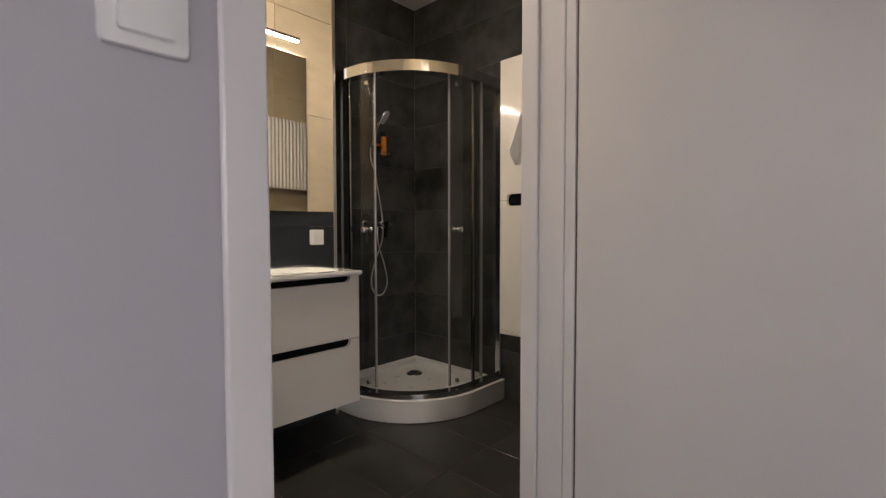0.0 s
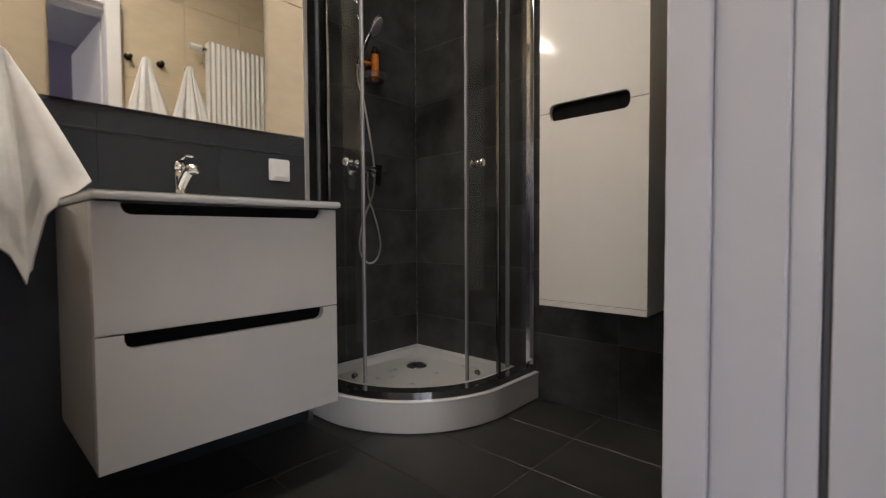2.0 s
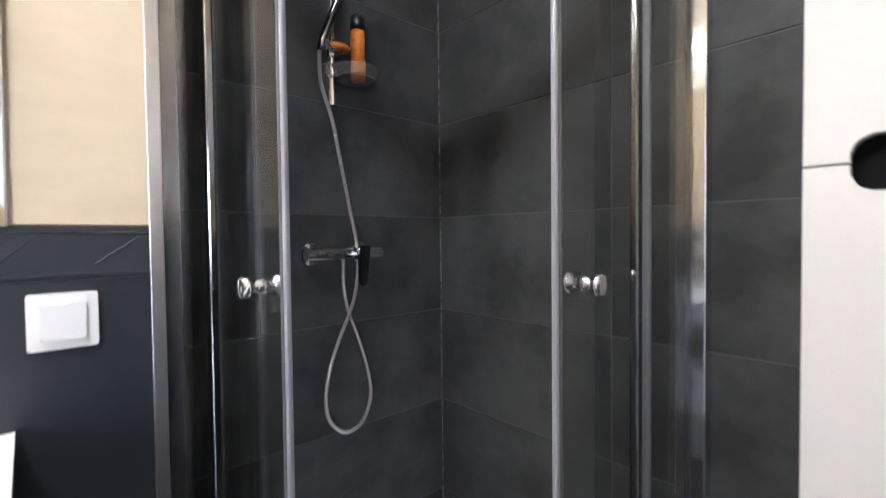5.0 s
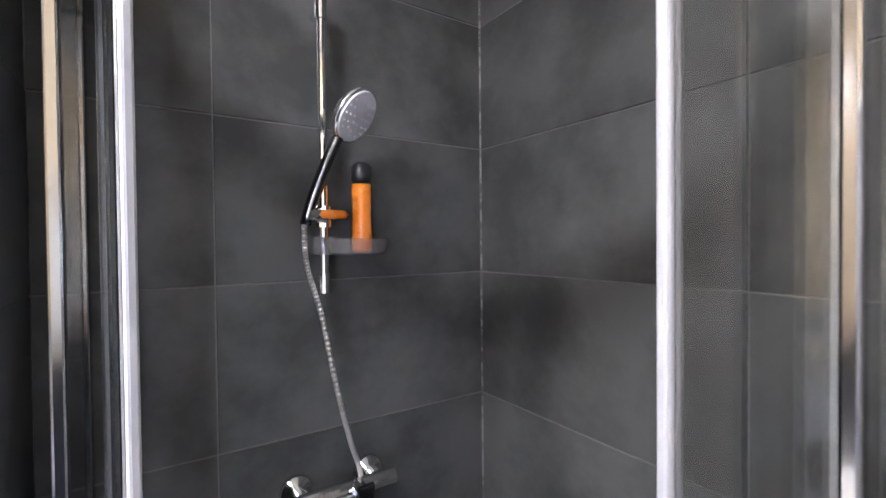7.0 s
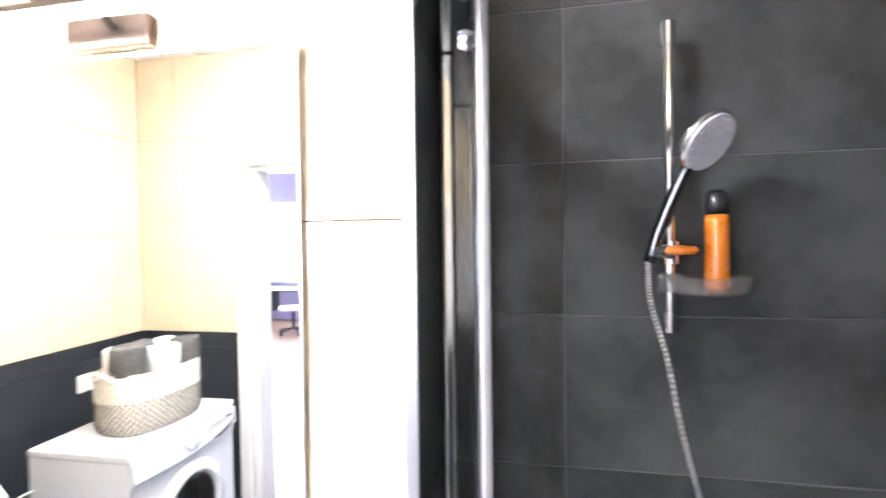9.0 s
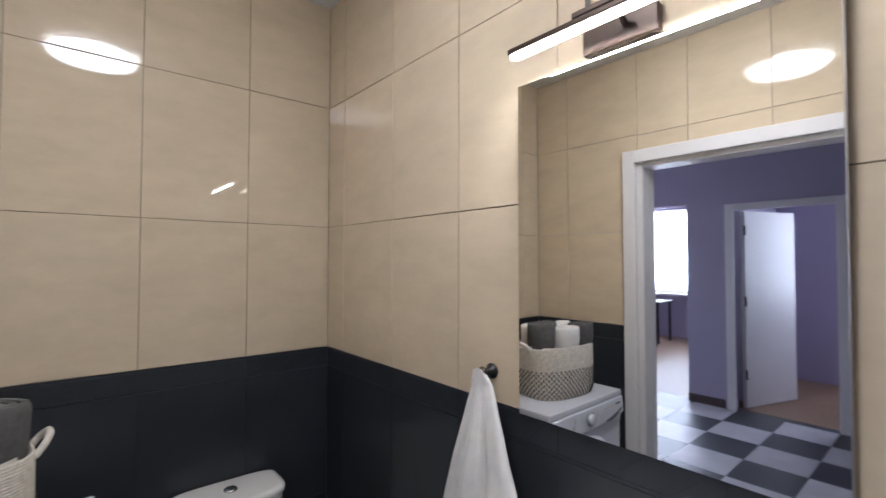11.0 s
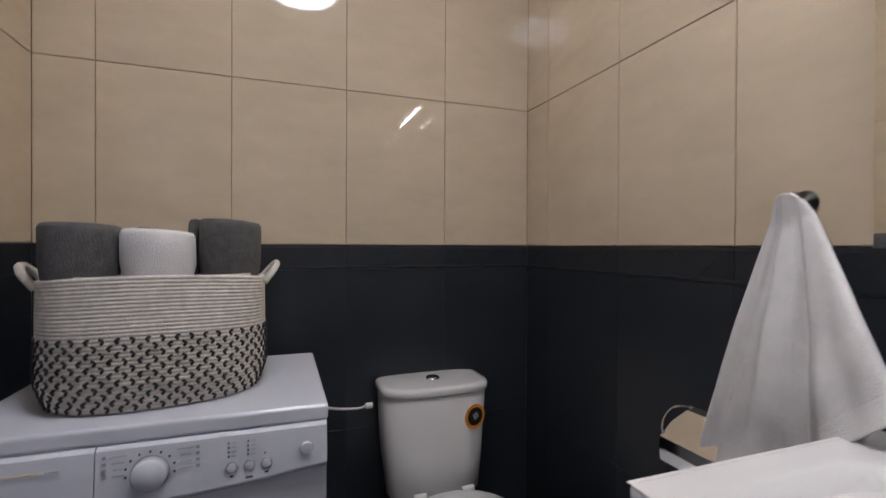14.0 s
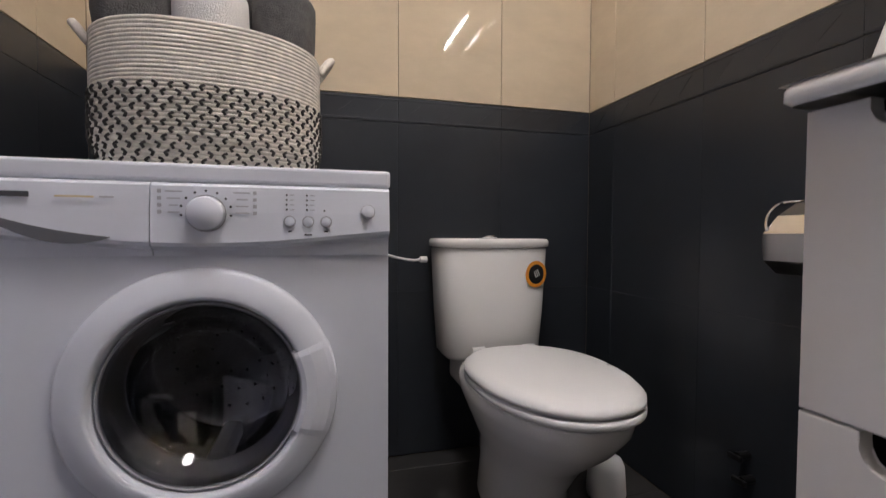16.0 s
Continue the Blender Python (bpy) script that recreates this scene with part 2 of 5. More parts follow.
def tube(points, radius, n=10, bm=None, closed=False, ribs=0.0):
    """A round bar along a line of points; ribs: a swelling of every other ring."""
    bm = bm or bmesh.new()
    pts = [Vector(p) for p in points]
    rings = []
    side = None
    for i, p in enumerate(pts):
        a = pts[i - 1] if i or closed else p
        b = pts[(i + 1) % len(pts)] if i + 1 < len(pts) or closed else p
        d = (b - a).normalized()
        if side is None:
            side = d.orthogonal().normalized()
        side = (side - d * side.dot(d)).normalized()
        up = d.cross(side)
        r = radius * (1 + (ribs if i % 2 else 0))
        rings.append([bm.verts.new(p + (side * math.cos(2 * math.pi * k / n) + up * math.sin(2 * math.pi * k / n)) * r) for k in range(n)])
    pairs = list(zip(rings, rings[1:])) + ([(rings[-1], rings[0])] if closed else [])
    for a, b in pairs:
        for k in range(n):
            j = (k + 1) % n
            bm.faces.new((a[k], a[j], b[j], b[k]))
    if not closed:
        bm.faces.new(rings[0])
        bm.faces.new(rings[-1])
    return bm


def prism(outline, z0, z1, bevel=0.0):
    """A flat outline of (x, y) pairs raised from z0 to z1."""
    bm = bmesh.new()
    lo = [bm.verts.new((x, y, z0)) for x, y in outline]
    hi = [bm.verts.new((x, y, z1)) for x, y in outline]
    bm.faces.new(lo[::-1])
    bm.faces.new(hi)
    n = len(outline)
    for k in range(n):
        j = (k + 1) % n
        bm.faces.new((lo[k], lo[j], hi[j], hi[k]))
    if bevel:
        edges = [e for e in bm.edges if abs(e.verts[0].co.z - e.verts[1].co.z) < 1e-6]
        bmesh.ops.bevel(bm, geom=edges, offset=bevel, segments=2, affect="EDGES", profile=0.5)
    return bm


def curve_points(ctrl, n):
    """A smooth line (Catmull-Rom) through a few control points."""
    c = [Vector(p) for p in ctrl]
    c = [c[0] * 2 - c[1]] + c + [c[-1] * 2 - c[-2]]
    out = []
    for i in range(n + 1):
        s = i / n * (len(c) - 3)
        k = min(int(s), len(c) - 4)
        u = s - k
        p0, p1, p2, p3 = c[k:k + 4]
        out.append(0.5 * (2 * p1 + (p2 - p0) * u + (2 * p0 - 5 * p1 + 4 * p2 - p3) * u * u + (3 * p1 - p0 - 3 * p2 + p3) * u ** 3))
    return out


def rounded_rect(x0, y0, x1, y1, r, n=5):
    out = []
    for cx, cy, a0 in ((x1 - r, y1 - r, 0), (x0 + r, y1 - r, 90), (x0 + r, y0 + r, 180), (x1 - r, y0 + r, 270)):
        for k in range(n + 1):
            a = radians(a0 + 90 * k / n)
            out.append((cx + r * math.cos(a), cy + r * math.sin(a)))
    return out


def plane_m(origin, u, v):
    """A pose whose x runs along u, y along v, z along their normal."""
    u, v = Vector(u), Vector(v)
    w = u.cross(v)
    m = Matrix((u, v, w)).transposed().to_4x4()
    m.translation = Vector(origin)
    return m


def structure(ob, label, category):
    return tagged(ob, label, category, kind="structure")


# ---------- the room's shell ----------
W, L, H = 1.568, 2.790, 2.70          # bathroom: x to the east wall, y to the north wall, height
RX, RY = -0.230, 1.943                 # shower niche: its west wall, the south end of the niche
DY0, DY1, DH = 0.713, 1.592, 2.06       # clear doorway in the east wall
HX = 1.685                             # hall face of the east wall
G = 0.0016                            # depth of the anthracite joints
T = 0.006                             # how far tiles stand proud of the wall
BAND, BORDER = 1.184, 1.101            # top of the dark paint, joint under its border

wall_west = structure(part("wall_west", box(-0.40, -0.15, 0, -T, RY - T, H), M_GROUT_BEIGE), "tiled wall, cream tiles above dark painted ones", "wall")
wall_niche = structure(part("wall_niche", box(-0.40, RY - T + 0.0005, 0, RX - G, L + 0.15, H), M_ANTHRA_GROUT), "anthracite tiled wall of the shower niche", "wall")
wall_north = structure(part("wall_north", box(RX - G + 0.0005, L + G, 0, HX, L + 0.15, H), M_ANTHRA_GROUT), "anthracite tiled wall behind the shower", "wall")
wall_south = structure(part("wall_south", box(-T + 0.0005, -0.15, 0, W + T - 0.0005, -T, H), M_GROUT_BEIGE), "tiled wall, cream tiles above dark painted ones", "wall")
wall_return = structure(part("wall_return", box(RX - G + 0.0005, RY - 0.0055, 0, -0.0065, RY - G, H), M_ANTHRA_GROUT), "narrow anthracite tiled side of the niche", "wall")


def wall_with_openings(name, x0, x1, y0, y1, z1, openings, material, label):
    """A wall along y with openings (ya, yb, za, zb) through it."""
    bm = bmesh.new()
    cuts = sorted(openings)
    y = y0
    blocks = []
    for ya, yb, za, zb in cuts:
        blocks.append((y, ya, 0, z1))
        if zb < z1:
            blocks.append((ya, yb, zb, z1))
        if za > 0:
            blocks.append((ya, yb, 0, za))
        y = yb
    blocks.append((y, y1, 0, z1))
    for ya, yb, za, zb in blocks:
        b = box(x0, ya, za, x1, yb, zb)
        me = bpy.data.meshes.new("tmp")
        b.to_mesh(me)
        b.free()
        bm.from_mesh(me)
        bpy.data.meshes.remove(me)
    return structure(part(name, bm, material), label, "wall")


FY0, FY1, FH = DY0 - 0.035, DY1 + 0.035, DH + 0.035   # rough opening round the frame
wall_east = wall_with_openings("wall_east", W + T, HX, -2.5, L, H, [(FY0, FY1, 0, FH)], M_WALL, "wall with a doorway, painted on the hall side, tiled in the bathroom")
floor = structure(part("floor", box(RX - 0.1, -0.1, -0.12, HX - 0.08, L + 0.1, -0.0016), M_FLOOR_GROUT), "bathroom floor of dark stone-look tiles", "floor")
ceiling = structure(part("ceiling", box(-0.40, -2.6, H, 8.6, 5.0, H + 0.12), M_CEIL), "white painted ceiling", "ceiling")

# ---------- doorway: frame, architraves, leaf ----------
door_frame = thing("door_frame", "white laminate door frame with flat architraves", "door frame", W, DY0, 0, kind="structure")


def in_room(name, bm, material, parent, label=""):
    """A part given in room coordinates under a thing that stands elsewhere."""
    ob = part(name, bm, material, parent, label)
    ob.matrix_parent_inverse = parent.matrix_world.inverted()
    return ob


x_in, x_out = W - 0.040, HX + 0.018
for a, b in ((FY0 - 0.001, DY0 + 0.0), (DY1, FY1 + 0.001)):
    in_room("jamb", box(W - 0.008, a, 0, HX - 0.044, b, DH + 0.034, 0.004), M_FRAME, door_frame)
in_room("rebate", box(HX - 0.0435, FY0 - 0.001, 0, HX + 0.006, DY0 - 0.0005, DH + 0.034, 0.001), M_FRAME, door_frame)
in_room("head_jamb", box(W - 0.008, DY0 + 0.0005, DH, HX + 0.006, DY1 - 0.0005, DH + 0.0345, 0.002), M_FRAME, door_frame)
AR = 0.069
for xa, xb in ((x_in, W - 0.0085), (HX + 0.0065, x_out)):
    side = 0.035 if xa < W else 0.0
    south = DY0 - (side if xa < W else 0.004)
    wide = AR if xa < W else 0.058
    in_room("architrave", box(xa, south - wide, 0, xb, south, DH + side * 0.7 + AR, 0.004), M_FRAME, door_frame)
    north = DY1 + (-0.008 if xa < W else 0.045)
    in_room("architrave", box(xa - (0.024 if xa < W else 0), north, 0, xb, north + AR, DH + side * 0.7 + AR, 0.004), M_FRAME, door_frame)
    in_room("architrave", box(xa, DY0 - side + 0.0005, DH + side * 0.7, xb, DY1 + (-0.0085 if xa < W else 0.0445), DH + side * 0.7 + AR - 0.001, 0.004), M_FRAME, door_frame)
in_room("reveal", box(W - 0.0125, DY0 - 0.034, 0, W - 0.0082, DY0 - 0.001, DH + 0.05), M_FRAME, door_frame)
in_room("rebate", box(HX - 0.0435, DY1 + 0.003, 0, HX - 0.0125, FY1 + 0.001, DH + 0.034, 0.003), M_FRAME, door_frame)
# dark strip stands in for the shadowed gap between jamb and leaf
in_room("gap_strip", box(HX - 0.012, DY1 + 0.007, 0, HX - 0.0035, DY1 + 0.034, DH - 0.01, 0.002), M_RUBBER, door_frame, "dark strip in the shadowed gap between frame and leaf")

door_leaf = thing("door_1", "plain white laminate door leaf standing open into the hall", "door", HX - 0.003, DY1 - 0.003, 0, LEAF, kind="structure")
part("panel", box(0, 0, 0.012, 0.80, 0.0385, 2.035, 0.003), M_DOOR, door_leaf)
for z in (0.25, 1.80):
    part("hinge", lathe([(0, z), (0.008, z), (0.008, z + 0.09), (0, z + 0.09)], 12), M_ALU, door_leaf, m=pose(0.03, 0.0485, 0))
for s in (-1, 1):
    y = -0.012 if s < 0 else 0.052
    h = part("door_handle", tube([(0.745, y + 0.008 * -s, 1.02), (0.745, y + s * 0.035, 1.02), (0.735, y + s * 0.042, 1.02), (0.62, y + s * 0.042, 1.02)], 0.009, 10), M_ALU, door_leaf, "metal lever handle")
    part("rose", box(0.723, min(y, y - s * 0.011), 0.995, 0.767, max(y, y - s * 0.011), 1.045, 0.003), M_ALU, h)

# ---------- hall and rooms beyond, seen in the mirror ----------
floor_hall = structure(part("floor_hall", box(HX - 0.0795, -2.6, -0.12, 4.5, 3.4, -0.006), M_HALLD), "hall floor of pale and dark checkered tiles", "floor")
wall_hall_far = wall_with_openings("wall_hall_far", 4.40, 4.52, -2.6, 3.4, H, [(-1.75, -0.16, 0, 2.14), (0.28, 1.12, 0, 2.05)], M_LAV, "lilac painted hall wall with two openings")
# unseen end wall; its opening is added only for the fill lamp
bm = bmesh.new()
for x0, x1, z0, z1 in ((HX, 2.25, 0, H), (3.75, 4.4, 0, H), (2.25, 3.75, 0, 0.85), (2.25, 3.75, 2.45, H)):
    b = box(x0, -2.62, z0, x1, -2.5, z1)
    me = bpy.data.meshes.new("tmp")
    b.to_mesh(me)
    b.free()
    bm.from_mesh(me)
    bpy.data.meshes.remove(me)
wall_hall_south = structure(part("wall_hall_south", bm, M_LAV), "unseen lilac end wall of the hall with an opening added for fill light", "wall")
wall_hall_north = structure(part("wall_hall_north", box(HX, 3.3, 0, 4.4, 3.42, H), M_LAV), "lilac painted end wall of the hall", "wall")
wall_hall_west = structure(part("wall_hall_west", box(HX - 0.145, L + 0.1505, 0, HX, 3.3, H), M_WALL), "painted hall wall", "wall")
floor_rooms = structure(part("floor_rooms", box(4.5005, -4.0, -0.12, 8.6, 3.4, -0.004), M_WOOD), "oak floor of the rooms beyond the hall", "floor")
wall_living_window = wall_with_openings("wall_living_window", 8.3, 8.5, -4.0, 0.1, H, [(-3.5, -1.1, 0.85, 2.45)], M_LAV, "wall with a wide window")
wall_living_north = structure(part("wall_living_north", box(4.5205, 0.1005, 0, 8.5, 0.22, H), M_LAV), "lilac painted room wall", "wall")
wall_living_south = structure(part("wall_living_south", box(4.0, -4.12, 0, 8.5, -4.0005, H), M_LAV), "lilac painted room wall", "wall")
wall_living_west = structure(part("wall_living_west", box(4.40, -4.0, 0, 4.52, -2.6005, H), M_LAV), "lilac painted room wall", "wall")
wall_far_room = wall_with_openings("wall_far_room", 6.3, 6.42, 0.2205, 3.4, H, [(1.25, 2.35, 0.95, 2.25)], M_LAV, "pale wall with a window behind the white door")
wall_far_room_north = structure(part("wall_far_room_north", box(4.5205, 3.3005, 0, 6.3, 3.42, H), M_LAV), "pale wall of the room behind the white door", "wall")
backdrop = structure(part("backdrop", box(8.9, -6, -1, 8.92, 6, 5), M_OUT), "overcast bright sky outside the window", "sky")

baseboard = structure(part("baseboard", box(4.384, -0.16, 0, 4.3995, 0.20, 0.085, 0.003), M_DARKWOOD), "dark wooden skirting board", "skirting")
window_1 = thing("window_1", "wide white window with sheer curtains", "window", 8.3, -2.3, 0.85, kind="structure")
for y in (-1.2, -0.02, 1.16):
    part("window_frame", box(0.02, y, 0, 0.09, y + 0.05, 1.6, 0.005), M_FRAME, window_1)
for z in (0, 1.55):
    part("window_frame", box(0.021, -1.1495, z, 0.089, 1.1595, z + 0.05, 0.005), M_FRAME, window_1)
part("window_sill", box(-0.2, -1.25, -0.04, -0.001, 1.25, -0.001, 0.005), M_FRAME, window_1)


def curtain(y0, y1):
    bm = bmesh.new()
    n = 60
    rows = []
    for z in (0.05, 1.3, 2.55):
        rows.append([bm.verts.new((8.12 + 0.02 * math.sin(k * 1.3) + 0.008 * math.sin(k * 3.1), y0 + (y1 - y0) * k / n, z)) for k in range(n + 1)])
    for a, b in zip(rows, rows[1:]):
        for k in range(n):
            bm.faces.new((a[k], a[k + 1], b[k + 1], b[k]))
    ob = part("curtain", bm, M_CURTAIN, None, smooth=True)
    mod = ob.modifiers.new("thick", "SOLIDIFY")
    mod.thickness = 0.003
    tagged(ob, "sheer white curtain hanging beside the window", "curtain", "curtains")


curtain(-3.7, -3.1)
curtain(-1.35, -1.0)

desk = thing("desk", "black-topped desk below the bright window", "desk", 7.6, -2.45, 0)
part("desktop", box(-0.3, -0.7, 0.72, 0.3, 0.7, 0.75, 0.004), M_BLACKPL, desk)
for sx in (-0.27, 0.23):
    for sy in (-0.67, 0.63):
        part("leg", box(sx, sy, 0, sx + 0.04, sy + 0.04, 0.7195, 0.003), M_BLACKPL, desk)
part("drawer_unit", box(-0.26, -0.62, 0.30, 0.22, -0.25, 0.7185, 0.005), M_BLACKPL, desk)

lamp = thing("desk_lamp", "black jointed desk lamp with a cone shade", "lamp", 7.62, -2.12, 0.75)
part("base", lathe([(0, 0), (0.08, 0), (0.08, 0.015), (0.02, 0.02), (0, 0.02)], 20), M_BLACKPL, lamp)
part("arm", tube([(0, 0, 0.018), (0.02, -0.16, 0.26), (0, 0.05, 0.46)], 0.008, 8), M_BLACKPL, lamp)
part("shade", lathe([(0.02, 0.08), (0.075, -0.05), (0.07, -0.05), (0.0, 0.07)], 20), M_BLACKPL, lamp, m=pose(0, 0.06, 0.42, 20, 0, 0))

chair = thing("office_chair", "white shell office chair on a black star base", "chair", 6.95, -1.95, 0, 60)
part("seat", box(-0.24, -0.23, 0.44, 0.24, 0.23, 0.49, 0.02), M_PLASTIC, chair)
part("backrest", box(0.2, -0.23, 0.5, 0.245, 0.23, 0.98, 0.02), M_PLASTIC, chair)
part("column", lathe([(0, 0.1), (0.025, 0.1), (0.025, 0.44), (0, 0.44)], 12), M_BLACKPL, chair)
for k in range(5):
    a = 2 * math.pi * k / 5
    leg = part("leg", tube([(0.02 * math.cos(a), 0.02 * math.sin(a), 0.1), (0.27 * math.cos(a), 0.27 * math.sin(a), 0.07)], 0.014, 8), M_BLACKPL, chair)
    part("castor", lathe([(0, 0), (0.02, 0.0), (0.026, 0.02), (0.02, 0.05), (0, 0.055)], 10), M_BLACKPL, leg, m=pose(0.265 * math.cos(a), 0.265 * math.sin(a), 0.0))

bin_ = thing("waste_bin", "small white waste bin beside the desk", "bin", 6.95, -2.55, 0)
part("body", lathe([(0, 0), (0.10, 0), (0.125, 0.28), (0.118, 0.28), (0.095, 0.01), (0, 0.01)], 24), M_PLASTIC, bin_)

door_2 = thing("door_2", "white panel door standing ajar across the hall", "door", 4.535, 0.335, 0, 20, kind="structure")
part("panel", box(0.0, -0.02, 0.01, 0.78, 0.02, 2.03, 0.003), M_DOOR, door_2)
for z in (0.3, 1.05, 1.78):
    part("hinge", lathe([(0, z), (0.01, z), (0.01, z + 0.1), (0, z + 0.1)], 10), M_BLACKMETAL, door_2, m=pose(-0.008, 0.028, 0))
for z, hh in ((0.98, 0.12), (1.80, 0.09)):
    part("latch", box(0.7805, -0.016, z, 0.795, 0.016, z + hh, 0.002), M_BLACKMETAL, door_2, "dark metal latch")
frame_2 = thing("door_frame", "white laminate door frame across the hall", "door frame", 4.39, 0.28, 0, kind="structure")
for ya, yb in ((-0.06, 0.02), (0.82, 0.90)):
    part("architrave", box(-0.012, ya, 0, 0.0095, yb, 2.10, 0.003), M_FRAME, frame_2)
part("architrave", box(-0.012, 0.0205, 2.03, 0.0095, 0.8195, 2.10, 0.003), M_FRAME, frame_2)

# checkered hall tiles, those near the bathroom door singly
S = 0.40
tile_me = {}
for mname, mt in (("hall_tile_pale", M_HALLW), ("hall_tile_black", M_HALLD)):
    b = box(-S / 2 + 0.0015, -S / 2 + 0.0015, -0.0055, S / 2 - 0.0015, S / 2 - 0.0015, 0)
    me = bpy.data.meshes.new(mname)
    b.to_mesh(me)
    b.free()
    me.materials.append(mt)
    tile_me[mname] = me
for i in range(6):
    for j in range(13):
        x, y = 4.38 - S / 2 - i * S, 2.9 - j * S
        ob = new("floor_tile", tile_me["hall_tile_pale" if (i + j) % 2 else "hall_tile_black"])
        ob.location = (x, y, 0)
        ob.parent = floor_hall

# ---------- shower tray and enclosure ----------
SC = 0.28                              # straight run before the curve
TS = 0.822                              # side of the tray


def quadrant(r_out, n=24, close=True):
    """Outline of a quarter-round shower seen from above; r_out: how far the round side stands from the walls."""
    r = r_out - SC
    cx, cy = RX + SC, L - SC
    pts = [(cx + r * math.sin(radians(90 * k / n)), cy - r * math.cos(radians(90 * k / n))) for k in range(n + 1)]
    if close:
        return [(RX + 0.002, L - 0.002), (RX + 0.002, L - r_out)] + pts + [(RX + r_out, L - 0.002)]
    return pts


def at_origin(outline, o):
    return [(x - o[0], y - o[1]) for x, y in outline]


OT = (RX, L)
tray = thing("shower_tray", "white acrylic quarter-round shower tray with a curved apron", "shower tray", RX, L, 0)
apron = prism(at_origin(quadrant(TS), OT), 0.006, 0.0855, 0.002)
part("apron", apron, M_ACRYLIC, tray)
# dark strip stands in for the shade between apron and floor
part("shadow_gap_strip", prism(at_origin(quadrant(TS - 0.006), OT), 0.0005, 0.0058), M_RUBBER, tray, "dark strip made as the shadow gap under the apron")
rim_out, rim_in = quadrant(TS + 0.0004), quadrant(TS - 0.085)
rim_in = [(x + (0.03 if k < 2 else 0), y - (0.03 if k in (0, len(rim_in) - 1) else 0)) for k, (x, y) in enumerate(rim_in)]
bm = bmesh.new()
levels = [(rim_out, 0.0858), (rim_out, 0.122), (quadrant(TS + 0.002), 0.1235), (quadrant(TS + 0.002), 0.129), (quadrant(TS - 0.003), 0.132), (quadrant(TS - 0.078), 0.132), (rim_in, 0.124), (rim_in, 0.0855)]
rings = [[bm.verts.new((x - RX, y - L, z)) for x, y in at] for at, z in levels]
for a, b in zip(rings, rings[1:] + rings[:1]):
    for k in range(len(a)):
        j = (k + 1) % len(a)
        bm.faces.new((a[k], a[j], b[j], b[k]))
part("rim", bm, M_ACRYLIC, tray, smooth=False)
bm = prism(at_origin([(x, y) for x, y in rim_in], OT), 0.0855, 0.089)
part("tray_floor", bm, M_TRAYFLOOR, tray, "textured anti-slip tray floor")
drain = part("drain", lathe([(0, 0.0893), (0.056, 0.0893), (0.056, 0.093), (0.046, 0.098), (0, 0.100)], 28), M_CHROME, tray, "chrome drain cover", smooth=True, m=pose(0.222, -0.222, 0))
part("drain_slot", lathe([(0.030, 0.0985), (0.044, 0.0985), (0.044, 0.1002), (0.030, 0.1005)], 28), M_BLACKPL, drain)

enclosure = thing("shower_enclosure", "quarter-round clear glass shower enclosure with chrome rails, sliding doors open", "shower cabin", RX, L, 0.132)


def band(r0, r1, z0, z1):
    """A curved rail between two outlines, open to the walls."""
    def line(r):
        return [(RX + 0.004, L - r)] + quadrant(r, close=False) + [(RX + r, L - 0.004)]
    out, inn = line(r1), line(r0)
    bm = bmesh.new()
    rr = [[bm.verts.new((x - RX, y - L, z - 0.132)) for x, y in at] for at, z in ((out, z0), (out, z1), (inn, z1), (inn, z0))]
    for a, b in zip(rr, rr[1:] + rr[:1]):
        for k in range(len(a) - 1):
            bm.faces.new((a[k], a[k + 1], b[k + 1], b[k]))
    for k in (0, -1):
        bm.faces.new([q[k] for q in rr])
    bmesh.ops.bevel(bm, geom=[e for e in bm.edges if e.calc_length() < 0.12 and len(e.link_faces) == 2 and e.calc_face_angle() > 1.2], offset=0.004, segments=2, affect="EDGES")
    return bm


part("bottom_rail", band(0.752, 0.811, 0.1325, 0.163), M_CHROME, enclosure, "polished chrome bottom rail")
part("top_rail", band(0.748, 0.813, 1.945, 2.004), M_CHROME, enclosure, "polished chrome top rail")


def sheet(pts, z0, z1, th):
    """An upright pane of even thickness along a line of (x, y) pairs."""
    bm = bmesh.new()
    vs = [Vector((x - RX, y - L, 0)) for x, y in pts]
    offs = []
    for i, p in enumerate(vs):
        d = (vs[min(i + 1, len(vs) - 1)] - vs[max(i - 1, 0)]).normalized()
        offs.append(Vector((d.y, -d.x, 0)) * th / 2)
    rr = []
    for s, z in ((1, z0), (1, z1), (-1, z1), (-1, z0)):
        rr.append([bm.verts.new(p + o * s + Vector((0, 0, z - 0.132))) for p, o in zip(vs, offs)])
    for a, b in zip(rr, rr[1:] + rr[:1]):
        for k in range(len(vs) - 1):
            bm.faces.new((a[k], a[k + 1], b[k + 1], b[k]))
    for k in (0, -1):
        bm.faces.new([q[k] for q in rr])
    return bm


def post(x, y, w, d, z0=0.167, z1=1.944, mt=None, name="profile", rz=0.0, parent=None, label=""):
    ob = part(name, box(-w / 2, -d / 2, z0 - 0.132, w / 2, d / 2, z1 - 0.132, 0.003), mt or M_CHROME, parent or enclosure, label, m=pose(x - RX, y - L, 0, 0, 0, rz))
    return ob


